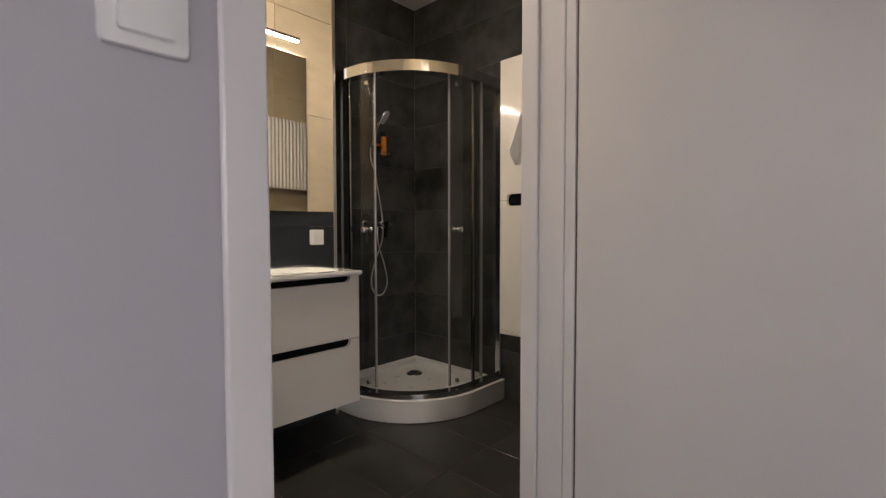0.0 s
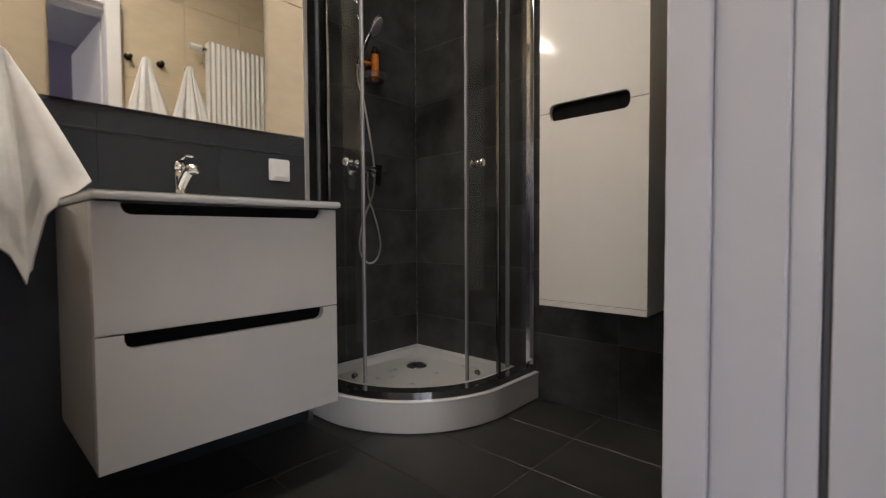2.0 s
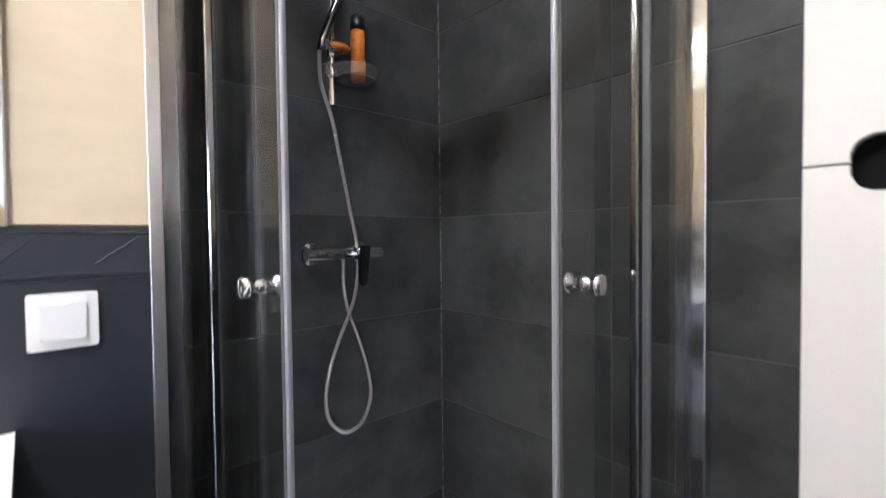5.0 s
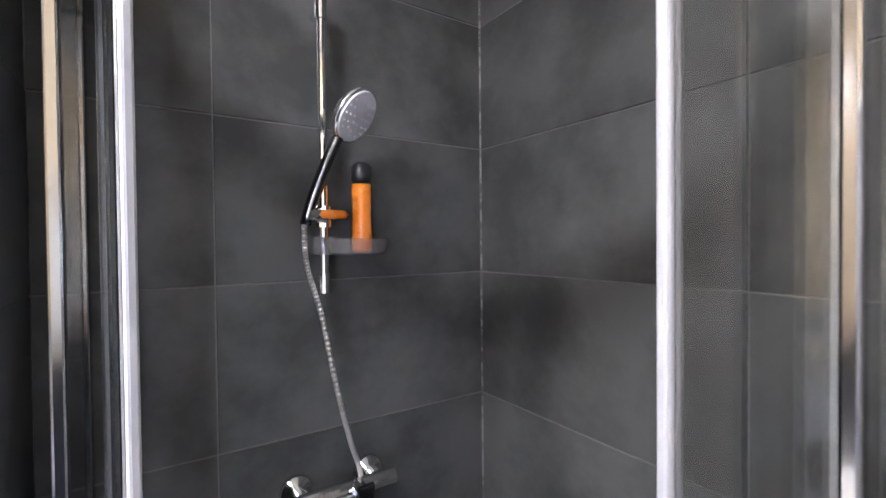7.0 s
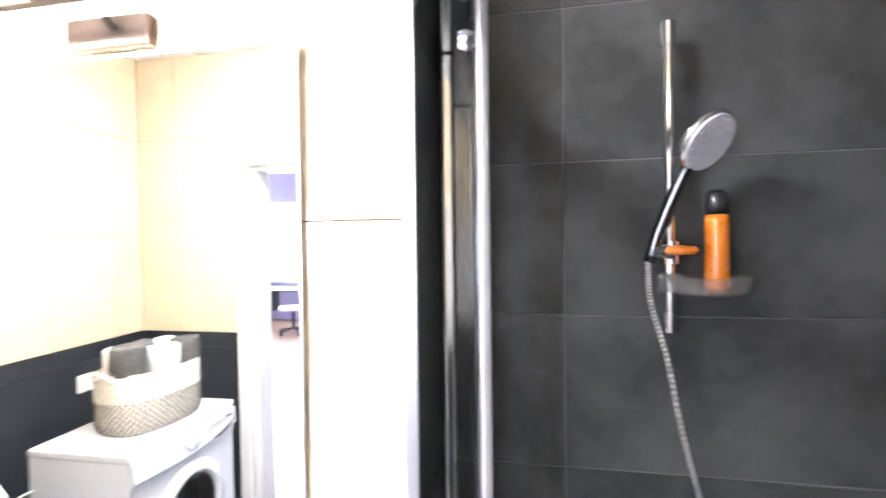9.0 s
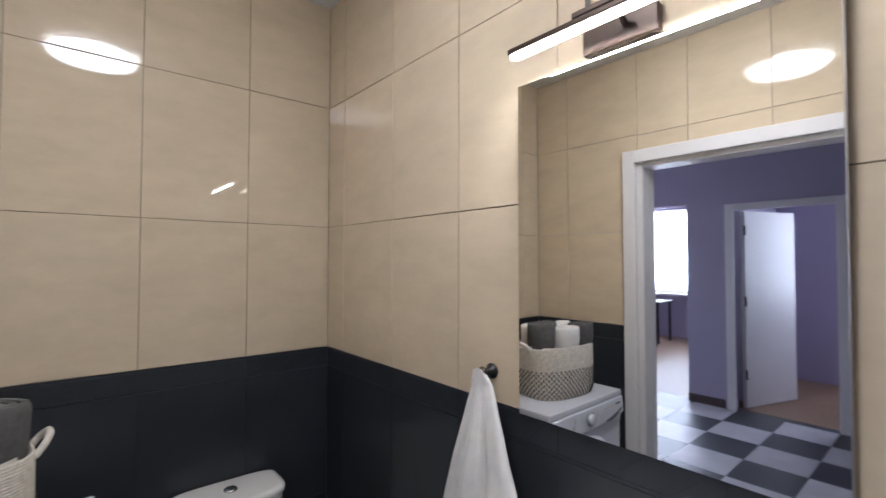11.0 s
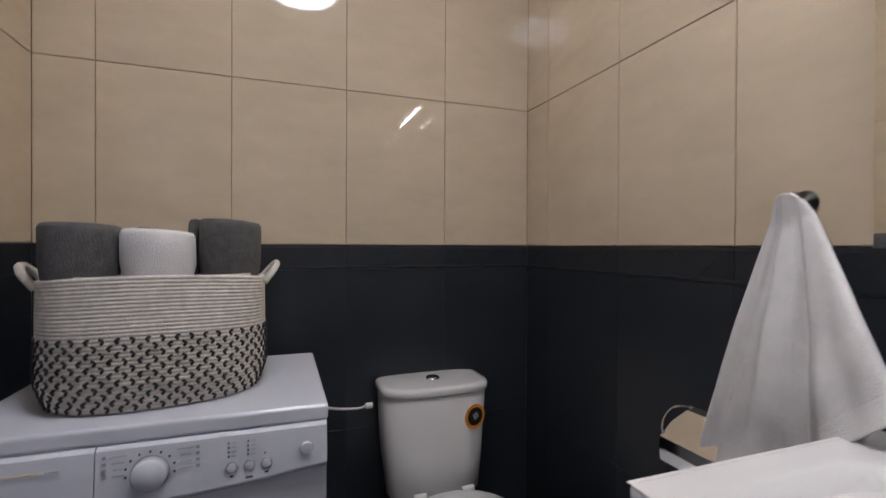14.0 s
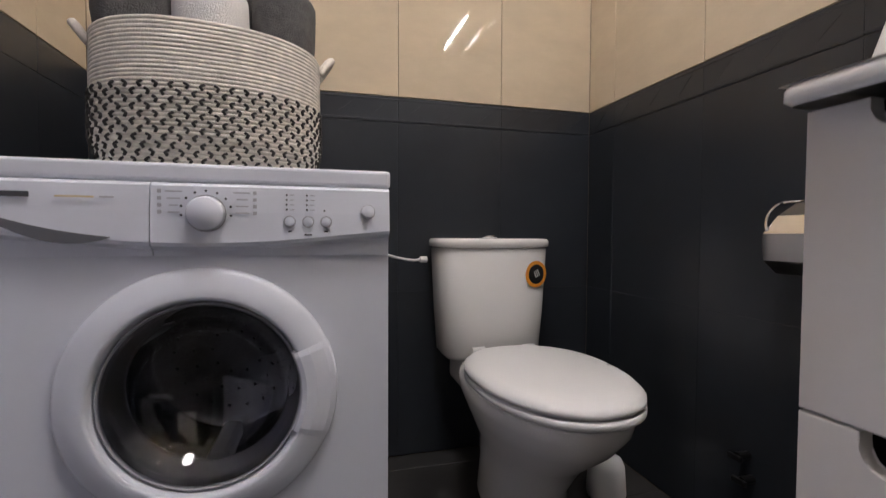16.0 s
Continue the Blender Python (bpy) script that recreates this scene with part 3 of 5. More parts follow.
FR, DR = 0.782, 0.742                  # fixed panes and door panes, distance from the walls
CX, CY = RX + SC, L - SC
for side in (0, 1):
    fix = [(RX + 0.03, L - FR), (CX - 0.012, L - FR)] if side == 0 else [(RX + FR, CY + 0.022), (RX + FR, L - 0.03)]
    g = part("fixed_pane", sheet(fix, 0.167, 1.944, 0.006), M_GLASS, enclosure, smooth=False)
    if side == 0:
        # same chrome as the right profile, its dark reflection painted in
        post(RX + 0.018, L - FR - 0.012, 0.034, 0.04, mt=M_DARKENED_CHROME, label="chrome wall profile, colour darkened for dark reflections")
        post(CX - 0.002, L - FR, 0.020, 0.014, mt=M_DARKENED_CHROME)
        arc = [(RX + 0.14, L - DR), (RX + 0.2, L - DR)]
        a0, a1 = 0.0, 19.2
    else:
        post(RX + FR + 0.012, L - 0.018, 0.04, 0.034, label="chrome wall profile")
        post(RX + FR, CY + 0.012, 0.014, 0.020, mt=M_DARKENED_CHROME)
        a0, a1 = 73.1, 90.0
        arc = []
    r = DR - SC
    arc += [(CX + r * math.sin(radians(a0 + (a1 - a0) * k / 8)), CY - r * math.cos(radians(a0 + (a1 - a0) * k / 8))) for k in range(9)]
    if side == 1:
        arc += [(RX + DR, L - 0.2), (RX + DR, L - 0.14)]
    door = part("sliding_door", sheet(arc, 0.167, 1.944, 0.006), M_GLASS, enclosure, "curved clear glass sliding door")
    am = a1 if side == 0 else a0
    ex, ey = CX + r * math.sin(radians(am)), CY - r * math.cos(radians(am))
    post(ex, ey, 0.008, 0.011, rz=am, mt=M_STRIP, name="edge_strip", parent=door, label="pale magnetic edge strip")
    ap = am + (-0.9 if side == 0 else 0.9)
    post(CX + r * math.sin(radians(ap)), CY - r * math.cos(radians(ap)), 0.007, 0.012, rz=ap, mt=M_RUBBER, name="edge_profile", parent=door)
    tx, ty = arc[0] if side == 0 else arc[-1]
    post(tx, ty, 0.020, 0.010, mt=M_GREYPL, name="edge_strip", parent=door)
    ak = am - 8 if side == 0 else am + 8
    kx, ky = CX + r * math.sin(radians(ak)), CY - r * math.cos(radians(ak))
    nx, ny = math.sin(radians(ak)), -math.cos(radians(ak))
    knob = lathe([(0, -0.038), (0.014, -0.0375), (0.0185, -0.034), (0.019, -0.027), (0.016, -0.023), (0.009, -0.019), (0.0085, -0.015), (0.0125, -0.011), (0.015, -0.004), (0.015, 0.004), (0.0125, 0.011), (0.0085, 0.015), (0.009, 0.019), (0.016, 0.023), (0.019, 0.027), (0.0185, 0.034), (0.014, 0.0375), (0, 0.038)], 24)
    k = part("knob", knob, M_CHROME, door, "round chrome door knob", smooth=True)
    q = Vector((nx, ny, 0)).to_track_quat("Z", "Y").to_matrix().to_4x4()
    q.translation = (kx - RX, ky - L, 1.083 - 0.132)
    k.matrix_local = q
    for z in (0.195, 1.915):
        for aa in (am - 6 if side == 0 else am + 6,):
            wx, wy = CX + r * math.sin(radians(aa)), CY - r * math.cos(radians(aa))
            w = part("roller", lathe([(0, -0.009), (0.010, -0.009), (0.013, 0), (0.010, 0.009), (0, 0.009)], 16), M_CHROME, door, "small chrome roller")
            q = Vector((math.sin(radians(aa)), -math.cos(radians(aa)), 0)).to_track_quat("Z", "Y").to_matrix().to_4x4()
            q.translation = (wx - RX + 0.012 * q[0][2], wy - L + 0.012 * q[1][2], z - 0.132)
            w.matrix_local = q

M_SEAL = mat("grey_sealant", (0.13, 0.127, 0.125), 0.6, vary=0.5, scale=45, span=0.08)
bead = part("sealant_bead", tube([(RX + 0.0005, L - 0.0005, 0.134 + (H - 0.14) * k / 60) for k in range(61)], 0.0028, 8), M_SEAL, wall_north, "worn grey sealant in the tiled corner")
corner_trim = structure(part("trim", box(-0.0055, RY - 0.0185, 0, 0.003, RY + 0.003, H, 0.0015), M_ALU), "aluminium corner trim between cream and anthracite tiles", "trim")

# ---------- shower set ----------
BX, BY = -0.186, 2.372
shower = thing("shower_set", "chrome shower rail with a hand shower and metal hose", "shower", RX, BY, 1.5)


def sh(p):
    return (p[0] - RX, p[1] - BY, p[2] - 1.5)


bar = part("rail", tube([sh((BX, BY, 1.53)), sh((BX, BY, 2.035))], 0.009, 14), M_CHROME, shower)
for z0, z1 in ((1.507, 1.545), (2.026, 2.066)):
    part("rail_end", tube([sh((BX, BY, z0)), sh((BX, BY, z1))], 0.0125, 14), M_CHROME, shower)
    zc = (z0 + z1) / 2
    part("wall_bracket", tube([sh((RX + 0.0005, BY, zc)), sh((BX - 0.0, BY, zc))], 0.008, 12), M_CHROME, shower)
hold = part("slider", tube([sh((BX, BY, 1.632)), sh((BX, BY, 1.672))], 0.016, 16), M_CHROME, shower)
part("slider_clamp", tube([sh((BX + 0.012, BY, 1.652)), sh((BX + 0.020, BY - 0.036, 1.656))], 0.013, 14), M_CHROME, hold)
hp = [sh(p) for p in ((-0.170, 2.333, 1.636), (-0.163, 2.346, 1.686), (-0.151, 2.368, 1.751), (-0.140, 2.388, 1.801), (-0.137, 2.400, 1.828))]
hand = part("hand_shower", tube(curve_points(hp, 14), 0.0105, 14), M_HANDLE, shower, "chrome hand shower with a round pale face", smooth=True)
hd = Vector((0.65, 0.50, -0.55)).normalized()
q = hd.to_track_quat("Z", "Y").to_matrix().to_4x4()
q.translation = Vector(sh((-0.127, 2.413, 1.838)))
head = part("head", lathe([(0, -0.022), (0.02, -0.022), (0.045, -0.012), (0.055, 0.0), (0.054, 0.006), (0, 0.006)], 32), M_CHROME, hand, smooth=True, m=q)
face = part("face", lathe([(0, 0.0065), (0.05, 0.0065), (0.049, 0.010), (0.0, 0.012)], 32), M_HEADFACE, hand, "pale lilac nozzle plate", m=q.copy())
for ring, cnt in ((0.014, 6), (0.028, 12), (0.041, 18)):
    for k in range(cnt):
        a = 2 * math.pi * k / cnt
        part("nozzle", lathe([(0.0022, 0.010), (0.0018, 0.0128), (0, 0.013)], 6), M_HEADFACE, hand, m=q @ pose(ring * math.cos(a), ring * math.sin(a), 0))
dish = thing("soap_dish", "clear plastic soap dish clipped on the shower rail", "soap dish", BX, BY, 1.580)
b = lathe([(0, 0), (0.056, 0), (0.066, 0.03), (0.063, 0.03), (0.053, 0.004), (0, 0.004)], 30, sx=0.95, sy=1.0)
part("tray", b, M_CLEARPL, dish, m=pose(0.02, 0.058, 0))
part("clip", box(-0.016, -0.022, 0, 0.016, 0.022, 0.034, 0.004), M_CLEARPL, dish)
part("soap", lathe([(0, 0.0), (0.02, 0.0), (0.025, 0.008), (0.019, 0.015), (0, 0.017)], 20, sx=0.8, sy=1.2), M_ORANGE, dish, "orange soap bar", True, m=pose(0.022, 0.012, 0.068))
bottle = thing("shower_gel_bottle", "orange shower gel bottle with a black cap", "bottle", -0.175, 2.446, 1.585)
part("body", lathe([(0, 0), (0.016, 0), (0.0195, 0.005), (0.020, 0.03), (0.0185, 0.07), (0.0195, 0.12), (0.0185, 0.132), (0, 0.134)], 24), M_ORANGE, bottle, smooth=True)
part("cap", lathe([(0, 0.1345), (0.0195, 0.1345), (0.0203, 0.15), (0.0185, 0.168), (0.010, 0.176), (0, 0.177)], 24), M_BLACKPL, bottle, smooth=True)

mixer = thing("shower_mixer", "chrome wall-mounted shower mixer with a lever", "tap", RX, 2.400, 1.119)
part("body", tube([(0.052, -0.112, 0), (0.052, 0.112, 0)], 0.0165, 18), M_CHROME, mixer)
for y in (-0.075, 0.075):
    part("wall_flange", lathe([(0, 0), (0.032, 0), (0.030, 0.008), (0.016, 0.012), (0.016, 0.04), (0, 0.04)], 20), M_CHROME, mixer, smooth=True, m=pose(0.0005, y, 0, 0, 90, 0))
part("lever", prism([(-0.016, 0.012), (-0.011, -0.085), (-0.004, -0.096), (0.008, -0.096), (0.013, -0.080), (0.017, 0.012)], -0.007, 0.007, 0.003), M_HANDLE, mixer, "flat chrome lever hanging down", m=plane_m((0.096, 0.030, 0.010), (0, 1, 0), (0.10, 0, 0.995)))
part("spindle", tube([(0.052, 0.03, 0), (0.088, 0.03, 0)], 0.017, 14), M_CHROME, mixer)
hose_pts = [(-0.171, 2.331, 1.636), (-0.180, 2.338, 1.56), (-0.165, 2.360, 1.465), (-0.158, 2.382, 1.34), (-0.166, 2.412, 1.222), (-0.186, 2.440, 1.148), (-0.185, 2.443, 1.086), (-0.182, 2.431, 1.01), (-0.178, 2.408, 0.955), (-0.178, 2.378, 0.893), (-0.180, 2.350, 0.816), (-0.182, 2.338, 0.737), (-0.184, 2.351, 0.676), (-0.185, 2.397, 0.635), (-0.186, 2.449, 0.650), (-0.187, 2.479, 0.717), (-0.188, 2.468, 0.799), (-0.190, 2.443, 0.883), (-0.192, 2.416, 0.957), (-0.190, 2.400, 1.028), (-0.183, 2.396, 1.103)]
hose_pts = [sh(p) for p in hose_pts]
part("hose", tube(curve_points(hose_pts, 520), 0.0042, 10, ribs=0.40), M_HOSE, shower, "flexible ribbed metal hose")

# ---------- vanity ----------
VX, VY0, VY1, VZ0, VZ1 = 0.475, 1.126, 1.751, 0.252, 0.866
vanity = thing("vanity_cabinet", "white lacquered wall-hung vanity unit with two drawers", "cabinet", 0, VY0, VZ0)
WV, HV = VY1 - VY0, VZ1 - VZ0
part("body", box(0.0008, 0, 0, VX - 0.021, WV, HV - 0.001, 0.002), M_LACQ, vanity)


def drawer_front(z0, z1, name):
    """A front with a grip cut out of its top edge, rounded at its ends."""
    r, d, a, b = 0.018, 0.034 if z0 < 0.1 else 0.029, 0.055, WV - 0.051
    pts = [(0, z0), (WV, z0), (WV, z1), (b, z1)]
    for k in range(7):
        t = radians(90 * k / 6)
        pts.append((b - r * (1 - math.cos(t)), z1 - d + r - r * math.sin(t)))
    for k in range(7):
        t = radians(90 * (6 - k) / 6)
        pts.append((a + r * (1 - math.cos(t)), z1 - d + r - r * math.sin(t)))
    pts += [(a, z1), (0, z1)]
    ob = part(name, prism(pts, 0, 0.0185, 0.0016), M_LACQ, vanity)
    m = plane_m((VX - 0.019, 0, 0), (0, 1, 0), (0, 0, 1))
    ob.matrix_local = m
    rec = part("grip_recess", box(VX - 0.0205, a - 0.01, z1 - d - 0.02, VX - 0.0192, b + 0.01, z1 - 0.001), M_SLOT, ob, "black grip recess")
    rec.matrix_parent_inverse = m.inverted()
    return ob


SEAM = 0.562 - VZ0
drawer_front(0.0, SEAM - 0.0015, "drawer_front")
drawer_front(SEAM + 0.0015, HV - 0.002, "drawer_front")

basin = thing("washbasin", "white ceramic washbasin top with a shallow basin", "basin", 0, VY0, VZ1 + 0.0005)
bm = bmesh.new()
nx_, ny_ = 30, 40
X1, Y0_, Y1_ = 0.506, -0.006, WV + 0.003


def basin_z(x, y):
    u = (x - 0.280) / 0.160
    v = (y - WV / 2) / 0.255
    s = (abs(u) ** 4 + abs(v) ** 4) ** 0.25
    dip = 0.0 if s >= 1 else -0.075 * (1 - s ** 3.0) ** 0.75
    return 0.021 + dip


top = [[bm.verts.new((0.001 + (X1 - 0.001) * i / nx_, Y0_ + (Y1_ - Y0_) * j / ny_, basin_z(0.001 + (X1 - 0.001) * i / nx_, Y0_ + (Y1_ - Y0_) * j / ny_))) for j in range(ny_ + 1)] for i in range(nx_ + 1)]
for i in range(nx_):
    for j in range(ny_):
        bm.faces.new((top[i][j], top[i + 1][j], top[i + 1][j + 1], top[i][j + 1]))
part("bowl", bm, M_CERAMIC, basin, smooth=True)
bm = bmesh.new()
lo = rounded_rect(0.001, Y0_, X1, Y1_, 0.012)
rr = []
for ins, z in ((0.006, 0.0), (0.0, 0.005), (0.0, 0.015), (0.003, 0.020), (0.009, 0.0214)):
    rr.append([bm.verts.new((x + (0.25 - x) * ins * 3.0, y + (WV / 2 - y) * ins * 3.0, z)) for x, y in lo])
for a, b in zip(rr, rr[1:]):
    for k in range(len(a)):
        j = (k + 1) % len(a)
        bm.faces.new((a[k], a[j], b[j], b[k]))
part("rim", bm, M_CERAMIC, basin, smooth=True)
part("waste", lathe([(0, 0.0), (0.024, 0.0), (0.022, 0.006), (0, 0.008)], 20), M_CHROME, basin, "chrome waste plug", m=pose(0.285, WV / 2, -0.053))

FX, FY = 0.095, 1.425
tap = thing("basin_tap", "chrome single-lever basin tap", "tap", FX, FY, VZ1 + 0.0215)
part("body", lathe([(0, 0), (0.025, 0), (0.025, 0.004), (0.021, 0.010), (0.0185, 0.05), (0.0205, 0.085), (0.0205, 0.105), (0, 0.107)], 24), M_CHROME, tap, smooth=True)
spout = tube(curve_points([(0.004, 0, 0.052), (0.045, 0, 0.078), (0.085, 0, 0.097), (0.112, 0, 0.103)], 14), 0.0130, 16)
for v in spout.verts:
    v.co.y *= 1.0 + 3.0 * max(0.0, v.co.x)
spout = part("spout", spout, M_CHROME, tap, "flattened chrome spout", smooth=True)
part("mouth", lathe([(0.009, 0), (0.0145, 0), (0.016, 0.004), (0.016, 0.018), (0.011, 0.022), (0, 0.022)], 20), M_CHROME, spout, smooth=True, m=pose(0.116, 0, 0.086, 0, -12, 0))
part("cap", lathe([(0, 0.1075), (0.0205, 0.1075), (0.021, 0.122), (0.018, 0.131), (0, 0.133)], 20), M_CHROME, tap, smooth=True)
part("lever", box(-0.016, -0.012, 0, 0.088, 0.012, 0.006, 0.0025), M_CHROME, tap, "flat chrome lever", m=pose(0.0, 0, 0.1335, 0, -3, 0))

# ---------- mirror and its lamp ----------
mirror = thing("wall_mirror", "frameless rectangular mirror above the washbasin", "mirror", 0.0045, 1.4345, 1.18)
mirror.matrix_world = pose(0.009, 1.4375, 1.182, 0, MIR_TILT, MIR_TURN)
part("glass", box(0, -0.316, 0, 0.004, 0.314, 0.828), M_MIRROR, mirror)
part("backing", box(-0.004, -0.305, 0.006, -0.0005, 0.305, 0.820), M_ALU, mirror)
part("edge", box(0.0003, 0.3145, 0.0, 0.0038, 0.3165, 0.828), M_ALU, mirror, "ground mirror edge")

lamp = thing("mirror_lamp", "slim bronze LED picture lamp above the mirror", "lamp", 0, 1.414, 2.054)
part("wall_plate", box(0.0005, -0.103, -0.032, 0.022, 0.067, 0.024, 0.004), M_BRONZE, lamp)
part("mount", box(0.080, -0.075, 0.0125, 0.106, 0.075, 0.026, 0.003), M_BRONZE, lamp)
part("arm", tube([(0.0225, 0, 0.0), (0.05, 0, 0.02), (0.085, 0, 0.024)], 0.007, 10), M_BRONZE, lamp)
part("screw", lathe([(0, 0), (0.008, 0), (0.008, 0.018), (0.004, 0.022), (0, 0.022)], 12), M_CHROME, lamp, "chrome knurled screw", m=pose(0.092, -0.042, 0.0262))
part("bar", box(0.078, -0.251, -0.002, 0.108, 0.251, 0.011, 0.003), M_BRONZE, lamp)
# lip added to keep the strip's light off the wall behind and above
part("light_stop_lip", box(0.0785, -0.251, -0.0105, 0.0805, 0.251, -0.0025), M_BRONZE, lamp)
part("diffuser", box(0.088, -0.248, -0.010, 0.100, 0.248, -0.0025, 0.002), M_LED, lamp, "glowing warm white LED strip")

ceiling_lamp = thing("ceiling_lamp", "round white glass ceiling lamp, lit", "lamp", 0.80, 1.20, H)
part("base", lathe([(0, -0.001), (0.19, -0.001), (0.19, -0.02), (0, -0.02)], 40), M_PLASTIC, ceiling_lamp)
part("shade", lathe([(0.195, -0.021), (0.205, -0.03), (0.19, -0.055), (0.13, -0.075), (0, -0.085)], 40), M_LAMP, ceiling_lamp, smooth=True)

# ---------- switches ----------
def switch(x, y, z, m, label):
    ob = thing("light_switch", label, "switch", x, y, z)
    ob.matrix_world = m
    part("plate", prism(rounded_rect(-0.042, -0.042, 0.042, 0.042, 0.004), 0.0004, 0.008, 0.002), M_PLASTIC, ob)
    part("rocker", prism(rounded_rect(-0.027, -0.027, 0.027, 0.027, 0.003), 0.0085, 0.014, 0.002), M_PLASTIC, ob)
    return ob


switch(0, 0, 0, plane_m((0.0, 1.811, 1.041), (0, 1, 0), (0, 0, 1)), "white square wall switch on the dark tiles beside the shower")
switch(0, 0, 0, plane_m((HX, 0.578, 1.31), (0, 1, 0), (0, 0, 1)), "white square wall switch on the hall wall beside the door")
switch(0, 0, 0, plane_m((1.21, 0, 1.0), (-1, 0, 0), (0, 0, 1)), "white square socket on the dark tiles above the washing machine")

# ---------- tall cabinet ----------
CX0, CX1, CY0, CZ0, CZ1 = 0.778, 1.186, 2.480, 0.505, 2.0
cab = thing("tall_cabinet", "white lacquered tall wall cabinet with a black grip slot", "cabinet", CX0, CY0, CZ0)
cw, cd, ch = CX1 - CX0, L - CY0, CZ1 - CZ0
part("body", box(0.001, 0.0205, 0.0, cw - 0.001, cd - 0.0008, ch, 0.002), M_LACQ, cab)
part("bottom_board", box(0.0, 0.0, 0.0, cw, 0.0195, 0.022, 0.002), M_LACQ, cab)
CS = 1.241 - CZ0


def cab_door(z0, z1, notch_top):
    r, d, a, b = 0.02, 0.031, 0.054, cw - 0.072
    zc = z1 if notch_top else z0
    s = -1 if notch_top else 1
    notch = []
    for k in range(7):
        t = radians(90 * k / 6)
        notch.append((b + r * 0.5 - r * (1 - math.cos(t)) * 1.0, zc + s * (d - r + r * math.sin(t))))
    notch = [(b + r * 0.5, zc)] + notch
    left = [(a + b - x, z) for x, z in notch][::-1]
    if notch_top:
        pts = [(0, z0), (cw, z0), (cw, z1)] + notch + left + [(0, z1)]
    else:
        pts = [(0, z0)] + left[::-1] + notch[::-1] + [(cw, z0), (cw, z1), (0, z1)]
    ob = part("door", prism(pts, 0, 0.019, 0.0012), M_LACQ, cab)
    ob.matrix_local = plane_m((0, 0.0195, 0), (1, 0, 0), (0, 0, 1))
    return ob


cab_door(0.024, CS - 0.0012, True)
cab_door(CS + 0.0012, ch - 0.002, False)
part("grip_recess", box(0.036, 0.0197, CS - 0.04, cw - 0.05, 0.0203, CS + 0.04), M_SLOT, cab, "black grip recess")

# ---------- hooks, hung towels, radiator ----------
def hook(m):
    ob = thing("towel_hook", "dark polished round wall hook", "hook", group="wall hooks")
    ob.matrix_world = m
    part("flange", lathe([(0, 0.0004), (0.021, 0.0004), (0.021, 0.006), (0.008, 0.01), (0.008, 0.03), (0, 0.03)], 20), M_BLACKMETAL, ob, smooth=True)
    part("head", lathe([(0.008, 0.0305), (0.014, 0.034), (0.017, 0.039), (0.013, 0.045), (0, 0.046)], 20), M_HOOK, ob, smooth=True)
    return ob


hook(plane_m((0, 1.013, 1.266), (0, 1, 0), (0, 0, 1)))
for y in (1.70, 1.87, 2.03, 1.785):
    hook(plane_m((W, y, 1.83 if y != 1.785 else 1.815), (0, -1, 0), (0, 0, 1)))


def hung_towel(m, height, spread_l, spread_r, seed, label, lift=0.12, left=1.15, out=0.0, hem=None):
    """A towel hung by its middle: a cone of folds with uneven corners. x along the wall, y up, z out. hem: (u, x, length) along its lower edge."""
    rnd = random.Random(seed)
    bm = bmesh.new()
    nu, nv = 72, 150
    ph = rnd.random() * 6
    grid = []
    for i in range(nv + 1):
        v = i / nv
        row = []
        for j in range(nu + 1):
            u = j / nu * 2 - 1
            half_l = 0.024 + spread_l * v ** 1.05
            half_r = 0.024 + spread_r * v ** 1.05
            x = u * (half_r if u > 0 else half_l)
            corner = lift * (abs(u) ** 1.5) * (1.0 if u > 0 else left)
            mid = 0.05 * math.exp(-((u - 0.05) / 0.22) ** 2)
            length = height - corner + mid - 0.04 * (1 + math.cos(u * 7 + ph)) * 0.6
            y = -length * v
            if hem:
                k = max(q for q in range(len(hem) - 1) if hem[q][0] <= u + 1e-6)
                (u0, x0, l0), (u1, x1, l1) = hem[k], hem[k + 1]
                w = (u - u0) / (u1 - u0)
                w = w * w * (3 - 2 * w) * 0.5 + w * 0.5
                x = u * 0.024 * (1 - v) + (x0 + (x1 - x0) * w) * v ** 0.92
                y = -(l0 + (l1 - l0) * w) * v
            fold = (abs(math.sin(u * 3.7 + ph + 0.9 * v)) ** 0.8 - 0.5) * 0.032 * min(1, v * 2.2) + math.cos(u * 17 + ph * 2) * 0.007 * v + math.cos(u * 4.1 + 1.3 * ph) * 0.012 * v
            dome = 0.030 * math.sqrt(max(0, 1 - u * u)) * (0.45 + 0.55 * v)
            z = 0.026 + dome + fold * (1 - 0.35 * abs(u)) + 0.012 * v + out * v * max(0.0, u) + noise.noise(Vector((u * 3, v * 4, seed))) * 0.008 * v + (0.0009 * (1 if i % 2 else -1) if 0.74 < v < 0.90 else 0.0)
            if v < 0.08:
                z += 0.012 * (1 - v / 0.08)
                y += 0.012 * (1 - (u * u)) * (1 - v / 0.08)
            row.append(bm.verts.new((x, y, max(0.006, z))))
        grid.append(row)
    for a, b in zip(grid, grid[1:]):
        for j in range(nu):
            bm.faces.new((a[j], a[j + 1], b[j + 1], b[j]))
    ob = part("towel", bm, M_TOWELW, None, smooth=True)
    mod = ob.modifiers.new("thick", "SOLIDIFY")
    mod.thickness = 0.007
    ob.matrix_world = m
    return tagged(ob, label, "towel", "hanging towels")


